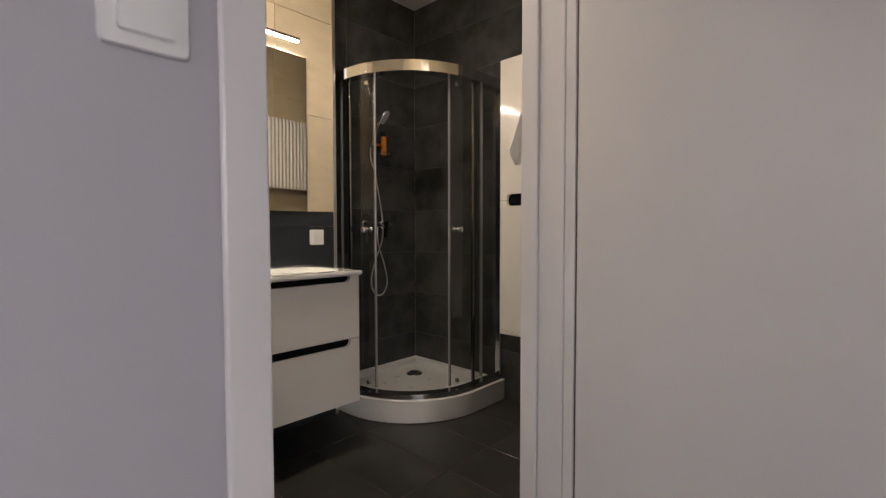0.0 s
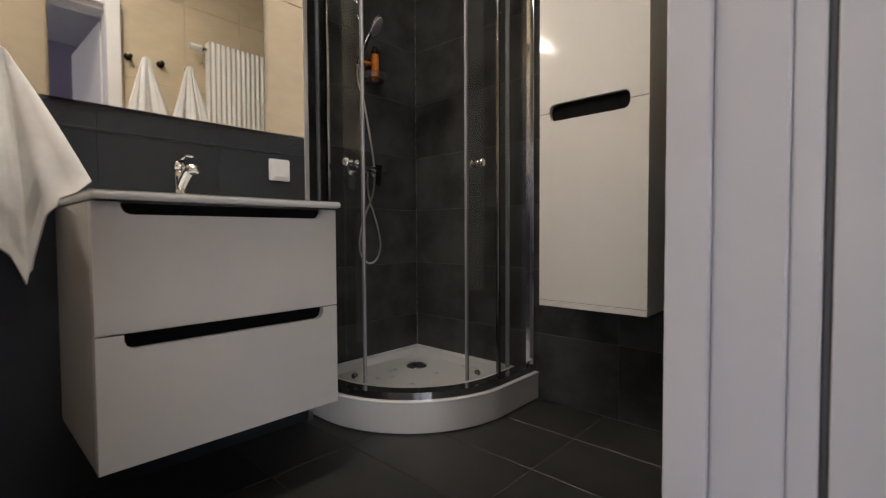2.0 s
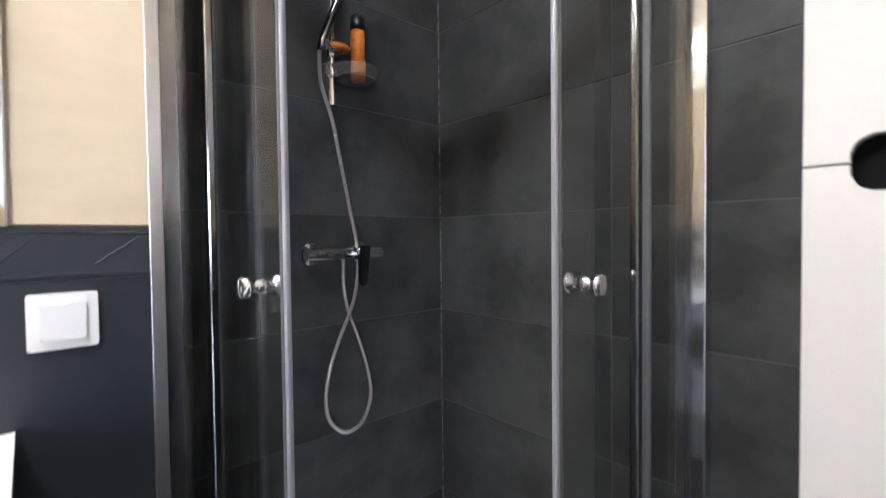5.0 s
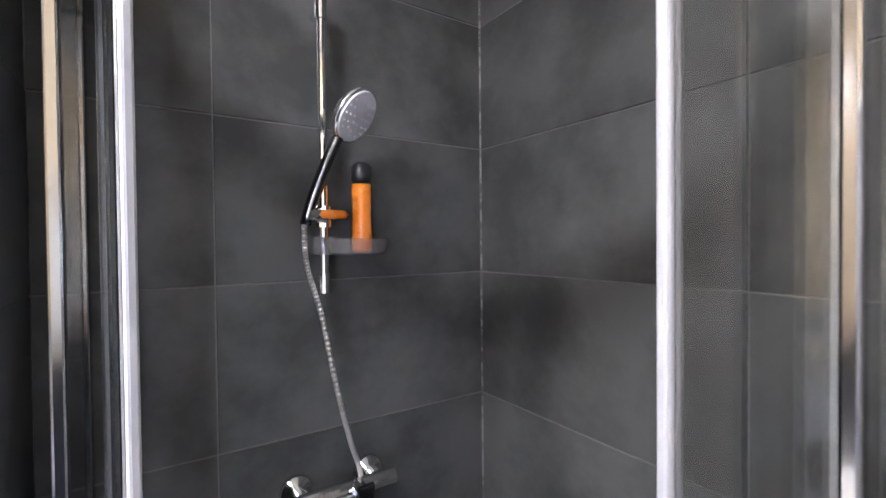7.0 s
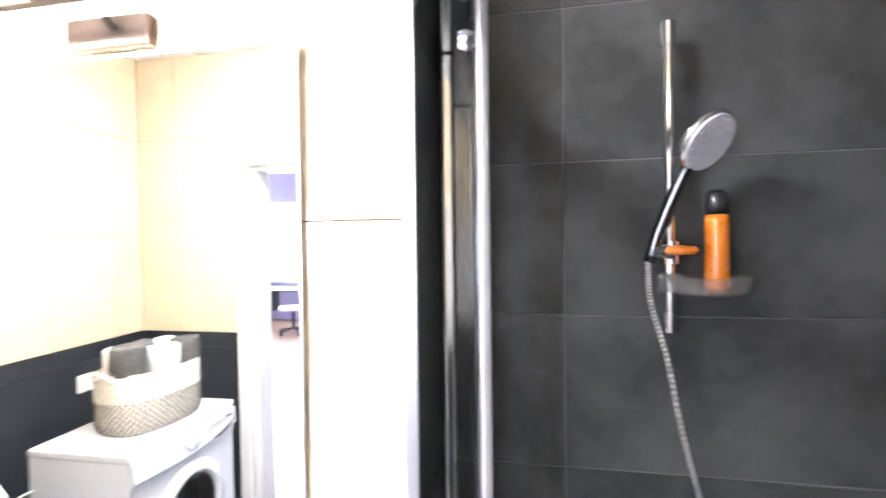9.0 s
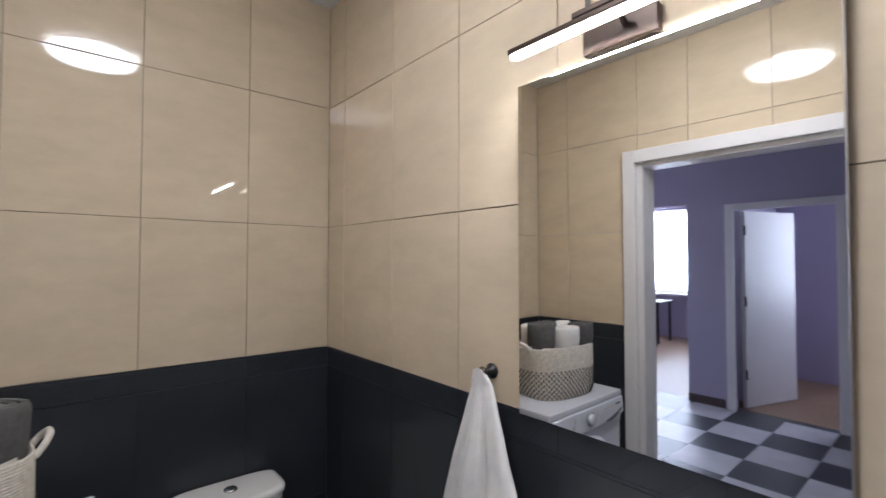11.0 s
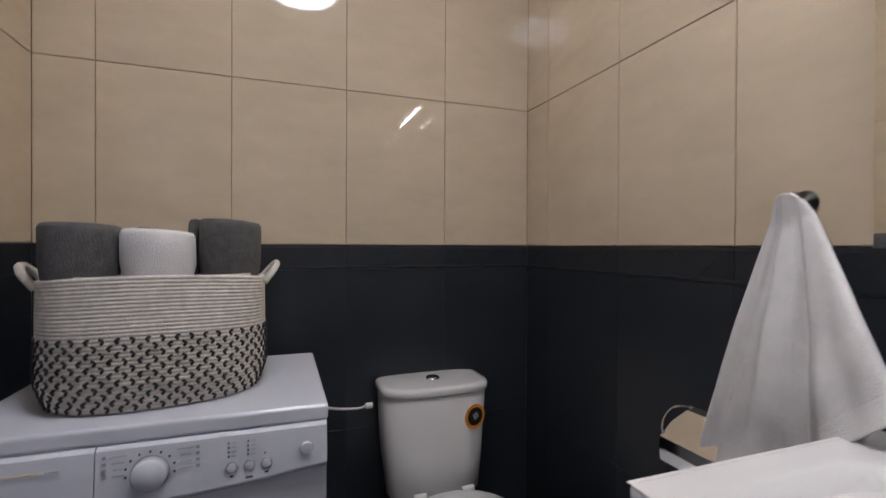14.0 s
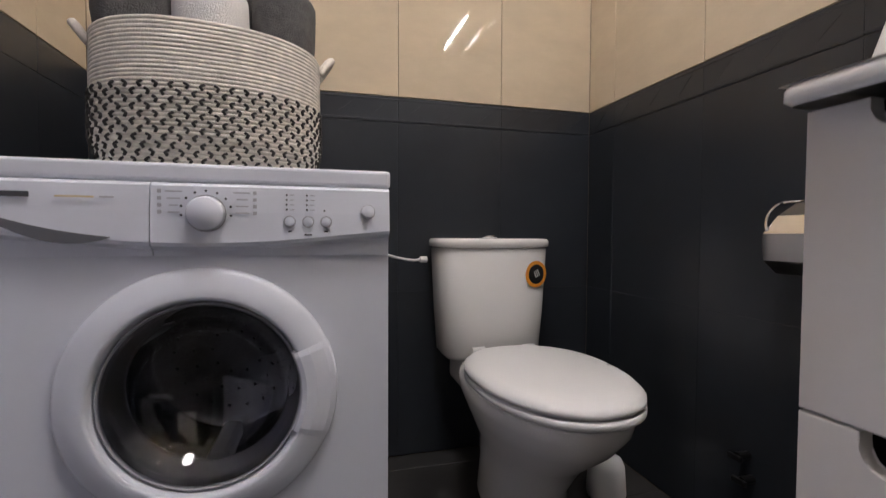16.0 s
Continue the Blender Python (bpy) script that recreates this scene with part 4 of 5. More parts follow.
hung_towel(plane_m((0.010, 1.013, 1.268), (0, 1, 0), (0, 0, 1)), 0.63, 0.116, 0.166, 3, "white terry towel hung by its middle on a wall hook", out=0.03, hem=((-1, -0.168, 0.50), (-0.62, -0.135, 0.565), (-0.25, -0.045, 0.475), (0.0, 0.012, 0.53), (0.16, 0.042, 0.612), (0.34, 0.058, 0.53), (0.52, 0.080, 0.425), (0.8, 0.142, 0.365), (1.0, 0.186, 0.325)))
hung_towel(plane_m((W - 0.004, 1.785, 1.83), (0, -1, 0), (0, 0, 1)), 0.60, 0.16, 0.15, 5, "white terry towel hung on a hook between door and radiator", lift=0.08, out=0.08)
hung_towel(plane_m((W - 0.004, 2.03, 1.84), (0, -1, 0), (0, 0, 1)), 0.58, 0.12, 0.12, 8, "white terry towel hung on a hook beside the radiator")

rad = thing("radiator", "white panel radiator high on the cream tiled wall", "radiator", W, 2.13, 1.43)
part("back_panel", box(-0.035, 0.0, 0.0, -0.025, 0.60, 0.60, 0.003), M_RAD, rad)
for y in (0.1, 0.5):
    part("bracket", box(-0.0245, y - 0.02, 0.1, -0.0005, y + 0.02, 0.5), M_RAD, rad)
bm = bmesh.new()
cols = []
nflute = 18
for k in range(nflute * 8 + 1):
    y = 0.60 * k / (nflute * 8)
    d = -0.095 + 0.012 * (1 if (k % 8) in (3, 4, 5) else 0.5 if (k % 8) in (2, 6) else 0)
    cols.append([bm.verts.new((d if 0 < i < 5 else -0.088, y, z)) for i, z in enumerate((0.0, 0.03, 0.2, 0.4, 0.57, 0.60))])
for a, b in zip(cols, cols[1:]):
    for i in range(5):
        bm.faces.new((a[i], a[i + 1], b[i + 1], b[i]))
part("front_panel", bm, M_RAD, rad, "fluted front panel", True)
for y in (0, 0.595):
    part("side_cover", box(-0.0875, y, 0.002, -0.0352, y + 0.005, 0.598), M_RAD, rad)
part("top_grille", box(-0.0875, 0.0055, 0.592, -0.0352, 0.5945, 0.5985), M_RAD, rad)
valve = part("valve", tube([(-0.06, -0.001, 0.55), (-0.06, -0.035, 0.55)], 0.012, 12), M_CHROME, rad)
part("thermostat_head", tube([(-0.06, -0.036, 0.55), (-0.06, -0.05, 0.55), (-0.06, -0.052, 0.55), (-0.06, -0.105, 0.55)], 0.02, 16), M_PLASTIC, valve, "white thermostat head")
part("pipe", tube([(-0.06, -0.02, 0.545), (-0.06, -0.02, 0.48), (-0.03, -0.02, 0.47), (-0.001, -0.02, 0.47)], 0.008, 10), M_CHROME, rad)

# ---------- washing machine ----------
MX0, MX1, MY0, MY1, MZ = 0.824, 1.460, 0.150, 0.612, 0.857
wm = thing("washing_machine", "white front-loading washing machine with a round door", "washing machine", MX0, MY0, 0)
mw, md = MX1 - MX0, MY1 - MY0
bm = box(0, 0, 0.012, mw, md, 0.824)
bmesh.ops.delete(bm, geom=[f for f in bm.faces if f.normal.y > 0.9], context="FACES")
hc = (1.145 - MX0, 0.456)
inner_v, outer_v = [], []
for k in range(64):
    c, s = math.cos(2 * math.pi * k / 64), math.sin(2 * math.pi * k / 64)
    tx = ((mw - hc[0]) if c > 0 else hc[0]) / max(abs(c), 1e-6)
    tz = ((0.824 - hc[1]) if s > 0 else (hc[1] - 0.012)) / max(abs(s), 1e-6)
    t = min(tx, tz)
    inner_v.append(bm.verts.new((hc[0] + 0.166 * c, md, hc[1] + 0.166 * s)))
    outer_v.append(bm.verts.new((hc[0] + c * t, md, hc[1] + s * t)))
for k in range(64):
    j = (k + 1) % 64
    bm.faces.new((inner_v[k], inner_v[j], outer_v[j], outer_v[k]))
part("body", bm, M_APPL, wm)
part("lid", box(-0.003, -0.004, 0.8245, mw + 0.003, md + 0.0115, MZ, 0.007, 3), M_APPL, wm, "flat white top")
for fx in (0.05, mw - 0.05):
    for fy in (0.05, md - 0.05):
        part("foot", lathe([(0, 0), (0.02, 0), (0.02, 0.0115), (0, 0.0115)], 14), M_BLACKPL, wm, m=pose(fx, fy, 0))
# control panel: bowed face, lower edge curved; x in the panel runs from the machine's right edge
SEAMX = mw - (MX1 - 1.219)


def bowed(x0, x1, n, name, label):
    bm = bmesh.new()
    rows = []
    for i in range(n + 1):
        x = x0 + (x1 - x0) * i / n
        u = x / mw
        zb = 0.740 - 0.024 * math.sin(math.pi * min(1.0, u * 0.95 + 0.02)) ** 1.2
        col = []
        for y, z in ((md + 0.0005, 0.8235), (md + 0.010, 0.8235), (md + 0.018, 0.818), (md + 0.022, 0.775), (md + 0.024, zb + 0.006), (md + 0.021, zb), (md + 0.009, zb - 0.007), (md + 0.006, 0.700), (md + 0.0005, 0.700)):
            col.append(bm.verts.new((x, y, z)))
        rows.append(col)
    for a, b in zip(rows, rows[1:]):
        for k in range(len(a)):
            j = (k + 1) % len(a)
            bm.faces.new((a[k], a[j], b[j], b[k]))
    bm.faces.new(rows[0])
    bm.faces.new(rows[-1])
    return part(name, bm, M_APPL, wm, label, False)


panel = bowed(0.001, SEAMX - 0.001, 20, "control_panel", "white control panel with knob and buttons")
drawer = bowed(SEAMX + 0.001, mw - 0.001, 10, "detergent_drawer", "white detergent drawer with a curved grip")
# dark crescent: the shade of the hollow under the grip, put into colour
bm = bmesh.new()
up_, lo_ = [], []
for k in range(15):
    u = k / 14
    x = SEAMX + 0.055 + (mw - 0.008 - SEAMX - 0.055) * u
    up_.append(bm.verts.new((x, md + 0.0252, 0.732 + 0.040 * u - 0.006 * math.sin(math.pi * u))))
    lo_.append(bm.verts.new((x, md + 0.0250, 0.7315 + 0.040 * u - 0.026 * math.sin(math.pi * u) ** 0.8)))
for k in range(14):
    bm.faces.new((up_[k], up_[k + 1], lo_[k + 1], lo_[k]))
g = part("grip", bm, M_GRIP_SHADE, drawer, "dark crescent painted as shade in the drawer grip")
g.modifiers.new("thick", "SOLIDIFY").thickness = 0.002


def on_panel(x, z):
    return plane_m((x - MX0, md + 0.0232, z), (-1, 0, 0), (0, 0, 1))


kn = part("dial", lathe([(0, 0), (0.0295, 0), (0.028, 0.016), (0.025, 0.020), (0.0, 0.021)], 36), M_APPL, panel, "large round programme dial", True, m=on_panel(1.134, 0.772))
part("dial_ring", lathe([(0.030, 0.0), (0.0312, 0.0), (0.0312, 0.002), (0.030, 0.002)], 36), M_GREYPL, panel, m=on_panel(1.134, 0.772))
for x in (1.001, 0.970, 0.939):
    part("button_ring", lathe([(0.0085, 0.0), (0.0105, 0.0), (0.0105, 0.002), (0.0085, 0.002)], 20), M_GREYPRINT, panel, m=on_panel(x, 0.760))
    part("button", lathe([(0, 0), (0.0083, 0), (0.008, 0.004), (0, 0.005)], 20), M_APPL, panel, m=on_panel(x, 0.760))
part("power_button", lathe([(0, 0), (0.0115, 0), (0.011, 0.008), (0, 0.0095)], 20), M_APPL, panel, m=on_panel(0.865, 0.780))
part("power_ring", lathe([(0.0118, 0.0), (0.0135, 0.0), (0.0135, 0.0015), (0.0118, 0.0015)], 20), M_GREYPRINT, panel, m=on_panel(0.865, 0.779))
for k in range(9):
    a = radians(-12 + 204 * k / 8)
    part("dial_mark", lathe([(0, 0.0), (0.0022, 0.0), (0.0022, 0.0014), (0, 0.0014)], 8), M_DARKPL, panel, m=on_panel(1.134 + 0.039 * math.cos(a), 0.776 + 0.034 * math.sin(a)))
for x in (1.006, 0.972):
    for k in range(4):
        part("indicator", lathe([(0, 0.0), (0.0018, 0.0), (0.0018, 0.0014), (0, 0.0014)], 8), M_DARKPL, panel, m=on_panel(x, 0.781 + 0.0085 * k))
        part("print_line", box(-0.004, -0.0007, 0, 0.004, 0.0007, 0.0008), M_GREYPRINT, panel, m=on_panel(x - 0.009, 0.781 + 0.0085 * k))
part("indicator", lathe([(0, 0.0), (0.0018, 0.0), (0.0018, 0.0014), (0, 0.0014)], 8), M_DARKPL, panel, m=on_panel(0.942, 0.780))
for x, w in ((0.970, 0.013), (1.001, 0.006), (0.939, 0.007)):
    part("print_line", box(-w / 2, -0.0014, 0, w / 2, 0.0014, 0.0012), M_DARKPL, panel, m=on_panel(x, 0.737 if w > 0.01 else 0.743))
for side, xa in ((0, 1.183), (1, 1.078)):
    for k in range(4):
        w = (0.026, 0.020, 0.014, 0.018)[k] if side == 0 else (0.028, 0.018, 0.020, 0.022)[k]
        part("print_line", box(-w / 2, -0.0010, 0, w / 2, 0.0010, 0.0008), M_GREYPRINT, panel, m=on_panel(xa, 0.808 - 0.0115 * k))
        xs = xa + 0.021 if side == 0 else xa - 0.020
        part("print_mark", box(-0.0030, -0.0030, 0, 0.0030, 0.0030, 0.0008), M_GREYPRINT, panel, m=on_panel(xs, 0.808 - 0.0115 * k))
part("print_line", box(-0.026, -0.0014, 0, 0.026, 0.0014, 0.0022), M_OCHREPRINT, drawer, m=on_panel(1.322, 0.796))
part("print_line", box(-0.010, -0.0014, 0, 0.010, 0.0014, 0.0022), M_GREYPRINT, drawer, m=on_panel(1.278, 0.796))
part("maker_mark", box(-0.020, -0.0042, 0, 0.020, 0.0042, 0.0022), M_DARKPL, drawer, m=on_panel(1.402, 0.798))

DXc, DZc = 1.145, 0.456
dm = plane_m((DXc - MX0, md, DZc), (-1, 0, 0), (0, 0, 1))
door = part("door", lathe([(0.222, 0.0006), (0.2245, 0.005), (0.223, 0.010), (0.216, 0.015), (0.190, 0.0235), (0.176, 0.0255), (0.172, 0.0245), (0.169, 0.020), (0.167, 0.006), (0.165, 0.0006)], 96), M_APPL, wm, "round white door ring", True, m=dm)
part("door_seal", lathe([(0.1645, -0.002), (0.164, 0.009), (0.162, 0.011), (0.160, 0.009), (0.1585, -0.002)], 64), M_GREYPL, door, "grey inner door ring", True)
part("door_glass", lathe([(0.158, 0.008), (0.151, 0.010), (0.138, 0.004), (0.124, -0.03), (0.096, -0.052), (0.0, -0.062), (0.0, -0.066), (0.098, -0.056), (0.128, -0.032), (0.142, 0.0), (0.158, 0.002)], 56), M_DARKGLASS, door, "dark bulging door glass", True)
part("gasket", lathe([(0.1655, -0.001), (0.160, -0.03), (0.142, -0.045), (0.150, -0.075)], 48), M_RUBBER, door, "grey rubber door gasket", True)
part("drum", lathe([(0.150, -0.076), (0.205, -0.08), (0.212, -0.10), (0.212, -0.33), (0.18, -0.345), (0.06, -0.355), (0, -0.356)], 48), M_DRUM, door, "perforated steel drum", True)
for k in range(3):
    a = 2 * math.pi * k / 3 + 0.5
    part("drum_paddle", box(-0.022, -0.018, -0.30, 0.022, 0.03, -0.11, 0.012), M_GREYPL, door, m=pose(0.19 * math.cos(a), 0.19 * math.sin(a), 0, 0, 0, math.degrees(a) + 90))
for ring_r, cnt in ((0.06, 10), (0.10, 16), (0.14, 22)):
    for k in range(cnt):
        a = 2 * math.pi * k / cnt
        part("drum_hole", lathe([(0, 0.0), (0.004, 0.0), (0.004, 0.002), (0, 0.002)], 8), M_BLACKPL, door, m=pose(ring_r * math.cos(a), ring_r * math.sin(a), -0.3545 + 0.025 * max(0, ring_r - 0.06) / 0.12))
# grip on the door ring: a stretch of the ring's own section, a little fuller, with rounded ends
section = [(0.160, 0.004), (0.1605, 0.017), (0.164, 0.0255), (0.172, 0.0290), (0.190, 0.0275), (0.214, 0.0195), (0.2235, 0.0125), (0.2262, 0.0040), (0.2262, 0.0004)]
bm = bmesh.new()
rows = []
for k in range(17):
    u = -1 + k / 8
    ease = 0.0028 * max(0.0, (abs(u) - 0.8) / 0.2) ** 2
    cols = []
    for q, (rad_, z) in enumerate(section):
        a = radians(22.5 * u) * (1.0 + 0.16 * (1 - q / 8))
        cols.append(bm.verts.new((rad_ * math.cos(a), rad_ * math.sin(a), max(0.0004, z - ease))))
    rows.append(cols)
for a, b in zip(rows, rows[1:]):
    for q in range(len(a)):
        p = (q + 1) % len(a)
        bm.faces.new((a[q], a[p], b[p], b[q]))
bm.faces.new(rows[0])
bm.faces.new(rows[-1])
part("door_handle", bm, M_APPL, door, "white moulded door grip")
part("base_panel", box(0.004, md + 0.0005, 0.02, mw - 0.004, md + 0.006, 0.10, 0.003), M_APPL, wm)

# ---------- basket with rolled towels ----------
BCX, BCY, BRZ = 1.164, 0.405, BASKET_TURN
basket = thing("storage_basket", "oval cotton rope basket, cream with a dark woven lower half", "basket", BCX, BCY, MZ + 0.0005, BRZ)
BH, BA, BB = 0.266, 0.205, 0.154


def oval(a, b, m, e=2.6):
    out, n = [], 720
    for k in range(n):
        t = 2 * math.pi * k / n
        c, s = math.cos(t), math.sin(t)
        out.append(Vector((a * math.copysign(abs(c) ** (2 / e), c), b * math.copysign(abs(s) ** (2 / e), s))))
    # spread the points evenly along the outline
    step = [(q - p).length for p, q in zip(out, out[1:] + out[:1])]
    total, even, i, run = sum(step), [], 0, 0.0
    for k in range(m):
        want = total * k / m
        while run + step[i] < want:
            run += step[i]
            i += 1
        p = out[i].lerp(out[(i + 1) % n], (want - run) / step[i])
        even.append((p.x, p.y))
    return even


def grow(z):
    return 0.90 + 0.13 * min(1, z / 0.06) ** 0.6 - 0.01 * z / BH


def lipz(x):
    return -0.012 * abs(x / BA) ** 2.2


ncoil = 34
for c in range(ncoil):
    z = 0.006 + (BH - 0.012) * c / (ncoil - 1)
    s = grow(z)
    path = [(x * s, y * s, z + lipz(x) * z / BH) for x, y in oval(BA, BB, 96)]
    part("rope_coil", tube(path, 0.0047, 6, closed=True), M_ROPE, basket, smooth=True)
inner = bmesh.new()
ra = [inner.verts.new((x * 0.97, y * 0.97, BH - 0.004)) for x, y in oval(BA, BB, 64)]
rb = [inner.verts.new((x * 0.90, y * 0.90, 0.006)) for x, y in oval(BA, BB, 64)]
for k in range(64):
    j = (k + 1) % 64
    inner.faces.new((ra[k], ra[j], rb[j], rb[k]))
inner.faces.new(rb)
part("lining", inner, M_ROPE, basket)
# dark stitches of the woven half: small bent strands in rows
wb = bmesh.new()
per = 50
base = oval(BA, BB, per * 4)
for row in range(11):
    z = 0.011 + row * 0.0132
    s = grow(z)
    for k in range(per):
        i = (k * 4 + (2 if row % 2 else 0)) % (per * 4)
        x, y = base[i]
        nx2, ny2 = base[(i + 1) % (per * 4)]
        px2, py2 = base[i - 1]
        t = Vector((nx2 - px2, ny2 - py2, 0)).normalized()
        o = Vector((x * s, y * s, z + lipz(x) * z / BH)) + Vector((t.y, -t.x, 0)) * 0.0046
        lean = 1 if (k + row) % 2 else -1
        a = o - t * 0.0044 * lean + Vector((0, 0, 0.0054))
        b = o + t * 0.0030 * lean + Vector((0, 0, 0.0010)) + Vector((t.y, -t.x, 0)) * 0.001
        c2 = o - t * 0.0012 * lean + Vector((0, 0, -0.0054))
        tube([a, (a + b) / 2 + t * 0.001 * lean, b, c2], 0.0029, 6, bm=wb)
ob = part("weave", wb, M_WEAVE, basket, "dark strands woven in zigzag", True)
ob["kind"] = "stuff"
for s in (-1, 1):
    hx = s * BA * 1.02
    pts = [(hx, -0.042, BH - 0.03), (hx + s * 0.018, -0.040, BH - 0.006), (hx + s * 0.030, -0.02, BH + 0.010), (hx + s * 0.032, 0.0, BH + 0.014), (hx + s * 0.030, 0.02, BH + 0.010), (hx + s * 0.018, 0.040, BH - 0.006), (hx, 0.042, BH - 0.03)]
    part("handle", tube(curve_points(pts, 24), 0.0085, 8), M_ROPE, basket, "rope loop handle", True)


def rolled_towel(dx, dy, r, top, material, label, seed):
    """A towel rolled up and stood on end: a spiral band with thickness."""
    bm = bmesh.new()
    turns, n = 3.2, 150
    z0 = 0.012
    levels_ = [(z0, 0.70, 0.0), (0.07, 0.80, 0.0), (0.20, 0.85, 0.0), (0.258, 0.93, 0.0), (0.285, 1.0, 0.0), (top - 0.03, 1.0, 0.0), (top - 0.010, 0.995, 0.0), (top - 0.002, 0.97, 0.002), (top, 0.93, 0.005)]
    th = r / (turns + 0.35)
    rings_ = []
    for z, k_, ins in levels_:
        out_, in_ = [], []
        for i in range(n + 1):
            a = 2 * math.pi * turns * i / n + seed
            rad_ = (th * 0.5 + (r - th * 0.5) * i / n) * k_
            wob = 1 + 0.03 * math.sin(a * 2 + seed) + 0.012 * math.sin(5 * a + z * 40)
            zz = z + 0.004 * math.sin(a + seed) * (z / top)
            out_.append(bm.verts.new(((rad_ - ins) * wob * math.cos(a), (rad_ - ins) * wob * math.sin(a), zz)))
            ri = max(0.001, rad_ - th * 0.86 + ins)
            in_.append(bm.verts.new((ri * wob * math.cos(a), ri * wob * math.sin(a), zz)))
        rings_.append((out_, in_))
    for (o1, i1), (o2, i2) in zip(rings_, rings_[1:]):
        for k in range(n):
            bm.faces.new((o1[k], o1[k + 1], o2[k + 1], o2[k]))
            bm.faces.new((i1[k + 1], i1[k], i2[k], i2[k + 1]))
        bm.faces.new((o1[n], i1[n], i2[n], o2[n]))
    o2, i2 = rings_[-1]
    for k in range(n):
        bm.faces.new((o2[k], o2[k + 1], i2[k + 1], i2[k]))
    ob = part("rolled_towel", bm, material, None, smooth=True)
    ob.matrix_world = pose(dx, dy, MZ + 0.0005, 0, 0, seed * 40)
    return tagged(ob, label, "towel", "rolled towels")


rolled_towel(1.288, 0.482, 0.0755, 0.362, M_TOWELG, "grey terry towel rolled up in the basket", 1)
rolled_towel(1.158, 0.486, 0.078, 0.352, M_TOWELW, "white terry towel rolled up in the basket", 2)
rolled_towel(1.028, 0.432, 0.083, 0.378, M_TOWELG, "grey ribbed towel rolled up in the basket", 3)
rolled_towel(1.296, 0.362, 0.055, 0.352, M_TOWELW, "white terry towel rolled up in the basket", 4)
rolled_towel(1.182, 0.345, 0.060, 0.360, M_TOWELG, "grey terry towel rolled up in the basket", 5)
rolled_towel(1.062, 0.330, 0.055, 0.355, M_TOWELW, "white terry towel rolled up in the basket", 6)


# ---------- toilet ----------
TX = 0.425
wc = thing("toilet", "white ceramic close-coupled toilet with lid closed", "toilet", TX, 0, 0)


def lofted(sections, n=40, cap=True):
    """Stacked outlines: (z, function of the angle giving x, y)."""
    bm = bmesh.new()
    rr = []
    for z, fn in sections:
        rr.append([bm.verts.new((*fn(2 * math.pi * k / n), z)) for k in range(n)])
    for a, b in zip(rr, rr[1:]):
        for k in range(n):
            j = (k + 1) % n
            bm.faces.new((a[k], a[j], b[j], b[k]))
    if cap:
        bm.faces.new(rr[0][::-1])
        bm.faces.new(rr[-1])
    return bm


def egg(cx, cy, a, bf, bb, e=2.2):
    def fn(t):
        c, s = math.cos(t), math.sin(t)
        b = bf if s > 0 else bb
        return (cx + a * math.copysign(abs(c) ** (2 / e), c), cy + b * math.copysign(abs(s) ** (2 / e), s))
    return fn


def dee(a, y0, y1, e=3.2):
    """A tank outline: flat at the back, bowed at the front."""
    def fn(t):
        c, s = math.cos(t), math.sin(t)
        x = a * math.copysign(abs(c) ** (2 / e), c)
        y = (y0 + y1) / 2 + (y1 - y0) / 2 * math.copysign(abs(s) ** (2 / (e if s > 0 else 8)), s)
        return (x, y)
    return fn


tank = part("tank", lofted([(0.356, dee(0.150, 0.02, 0.185)), (0.370, dee(0.160, 0.012, 0.196)), (0.50, dee(0.170, 0.010, 0.202)), (0.695, dee(0.180, 0.008, 0.208)), (0.699, dee(0.178, 0.010, 0.206))], 56), M_CERAMIC, wc, "tapered ceramic water tank", True)
lid_t = part("tank_lid", lofted([(0.6995, dee(0.180, 0.006, 0.210)), (0.703, dee(0.186, 0.003, 0.216)), (0.719, dee(0.186, 0.003, 0.216)), (0.726, dee(0.181, 0.007, 0.211)), (0.728, dee(0.165, 0.02, 0.195))], 56), M_CERAMIC, wc, "ceramic tank lid", True)
btn = part("flush_button", lathe([(0, 0.0), (0.024, 0.0), (0.024, 0.005), (0.020, 0.009), (0, 0.010)], 24), M_CHROME, lid_t, "chrome flush button", True, m=pose(0, 0.108, 0.7282))
part("bowl", lofted([(0.0, egg(0, 0.36, 0.100, 0.15, 0.20)), (0.02, egg(0, 0.36, 0.102, 0.155, 0.20)), (0.12, egg(0, 0.37, 0.095, 0.16, 0.20)), (0.20, egg(0, 0.39, 0.110, 0.20, 0.21)), (0.28, egg(0, 0.41, 0.150, 0.28, 0.23)), (0.33, egg(0, 0.42, 0.172, 0.312, 0.25)), (0.356, egg(0, 0.42, 0.178, 0.318, 0.25)), (0.370, egg(0, 0.42, 0.174, 0.314, 0.25))], 56), M_CERAMIC, wc, "ceramic bowl and foot", True)
part("tank_shelf", box(-0.11, 0.015, 0.26, 0.11, 0.24, 0.3555, 0.02, 3), M_CERAMIC, wc)
part("seat", lofted([(0.3705, egg(-0.004, 0.46, 0.177, 0.290, 0.215, 2.2)), (0.376, egg(-0.004, 0.46, 0.183, 0.296, 0.218, 2.2)), (0.386, egg(-0.004, 0.46, 0.183, 0.296, 0.218, 2.2)), (0.389, egg(-0.004, 0.46, 0.179, 0.292, 0.215, 2.2))], 56), M_PLASTIC, wc, "white toilet seat", True)
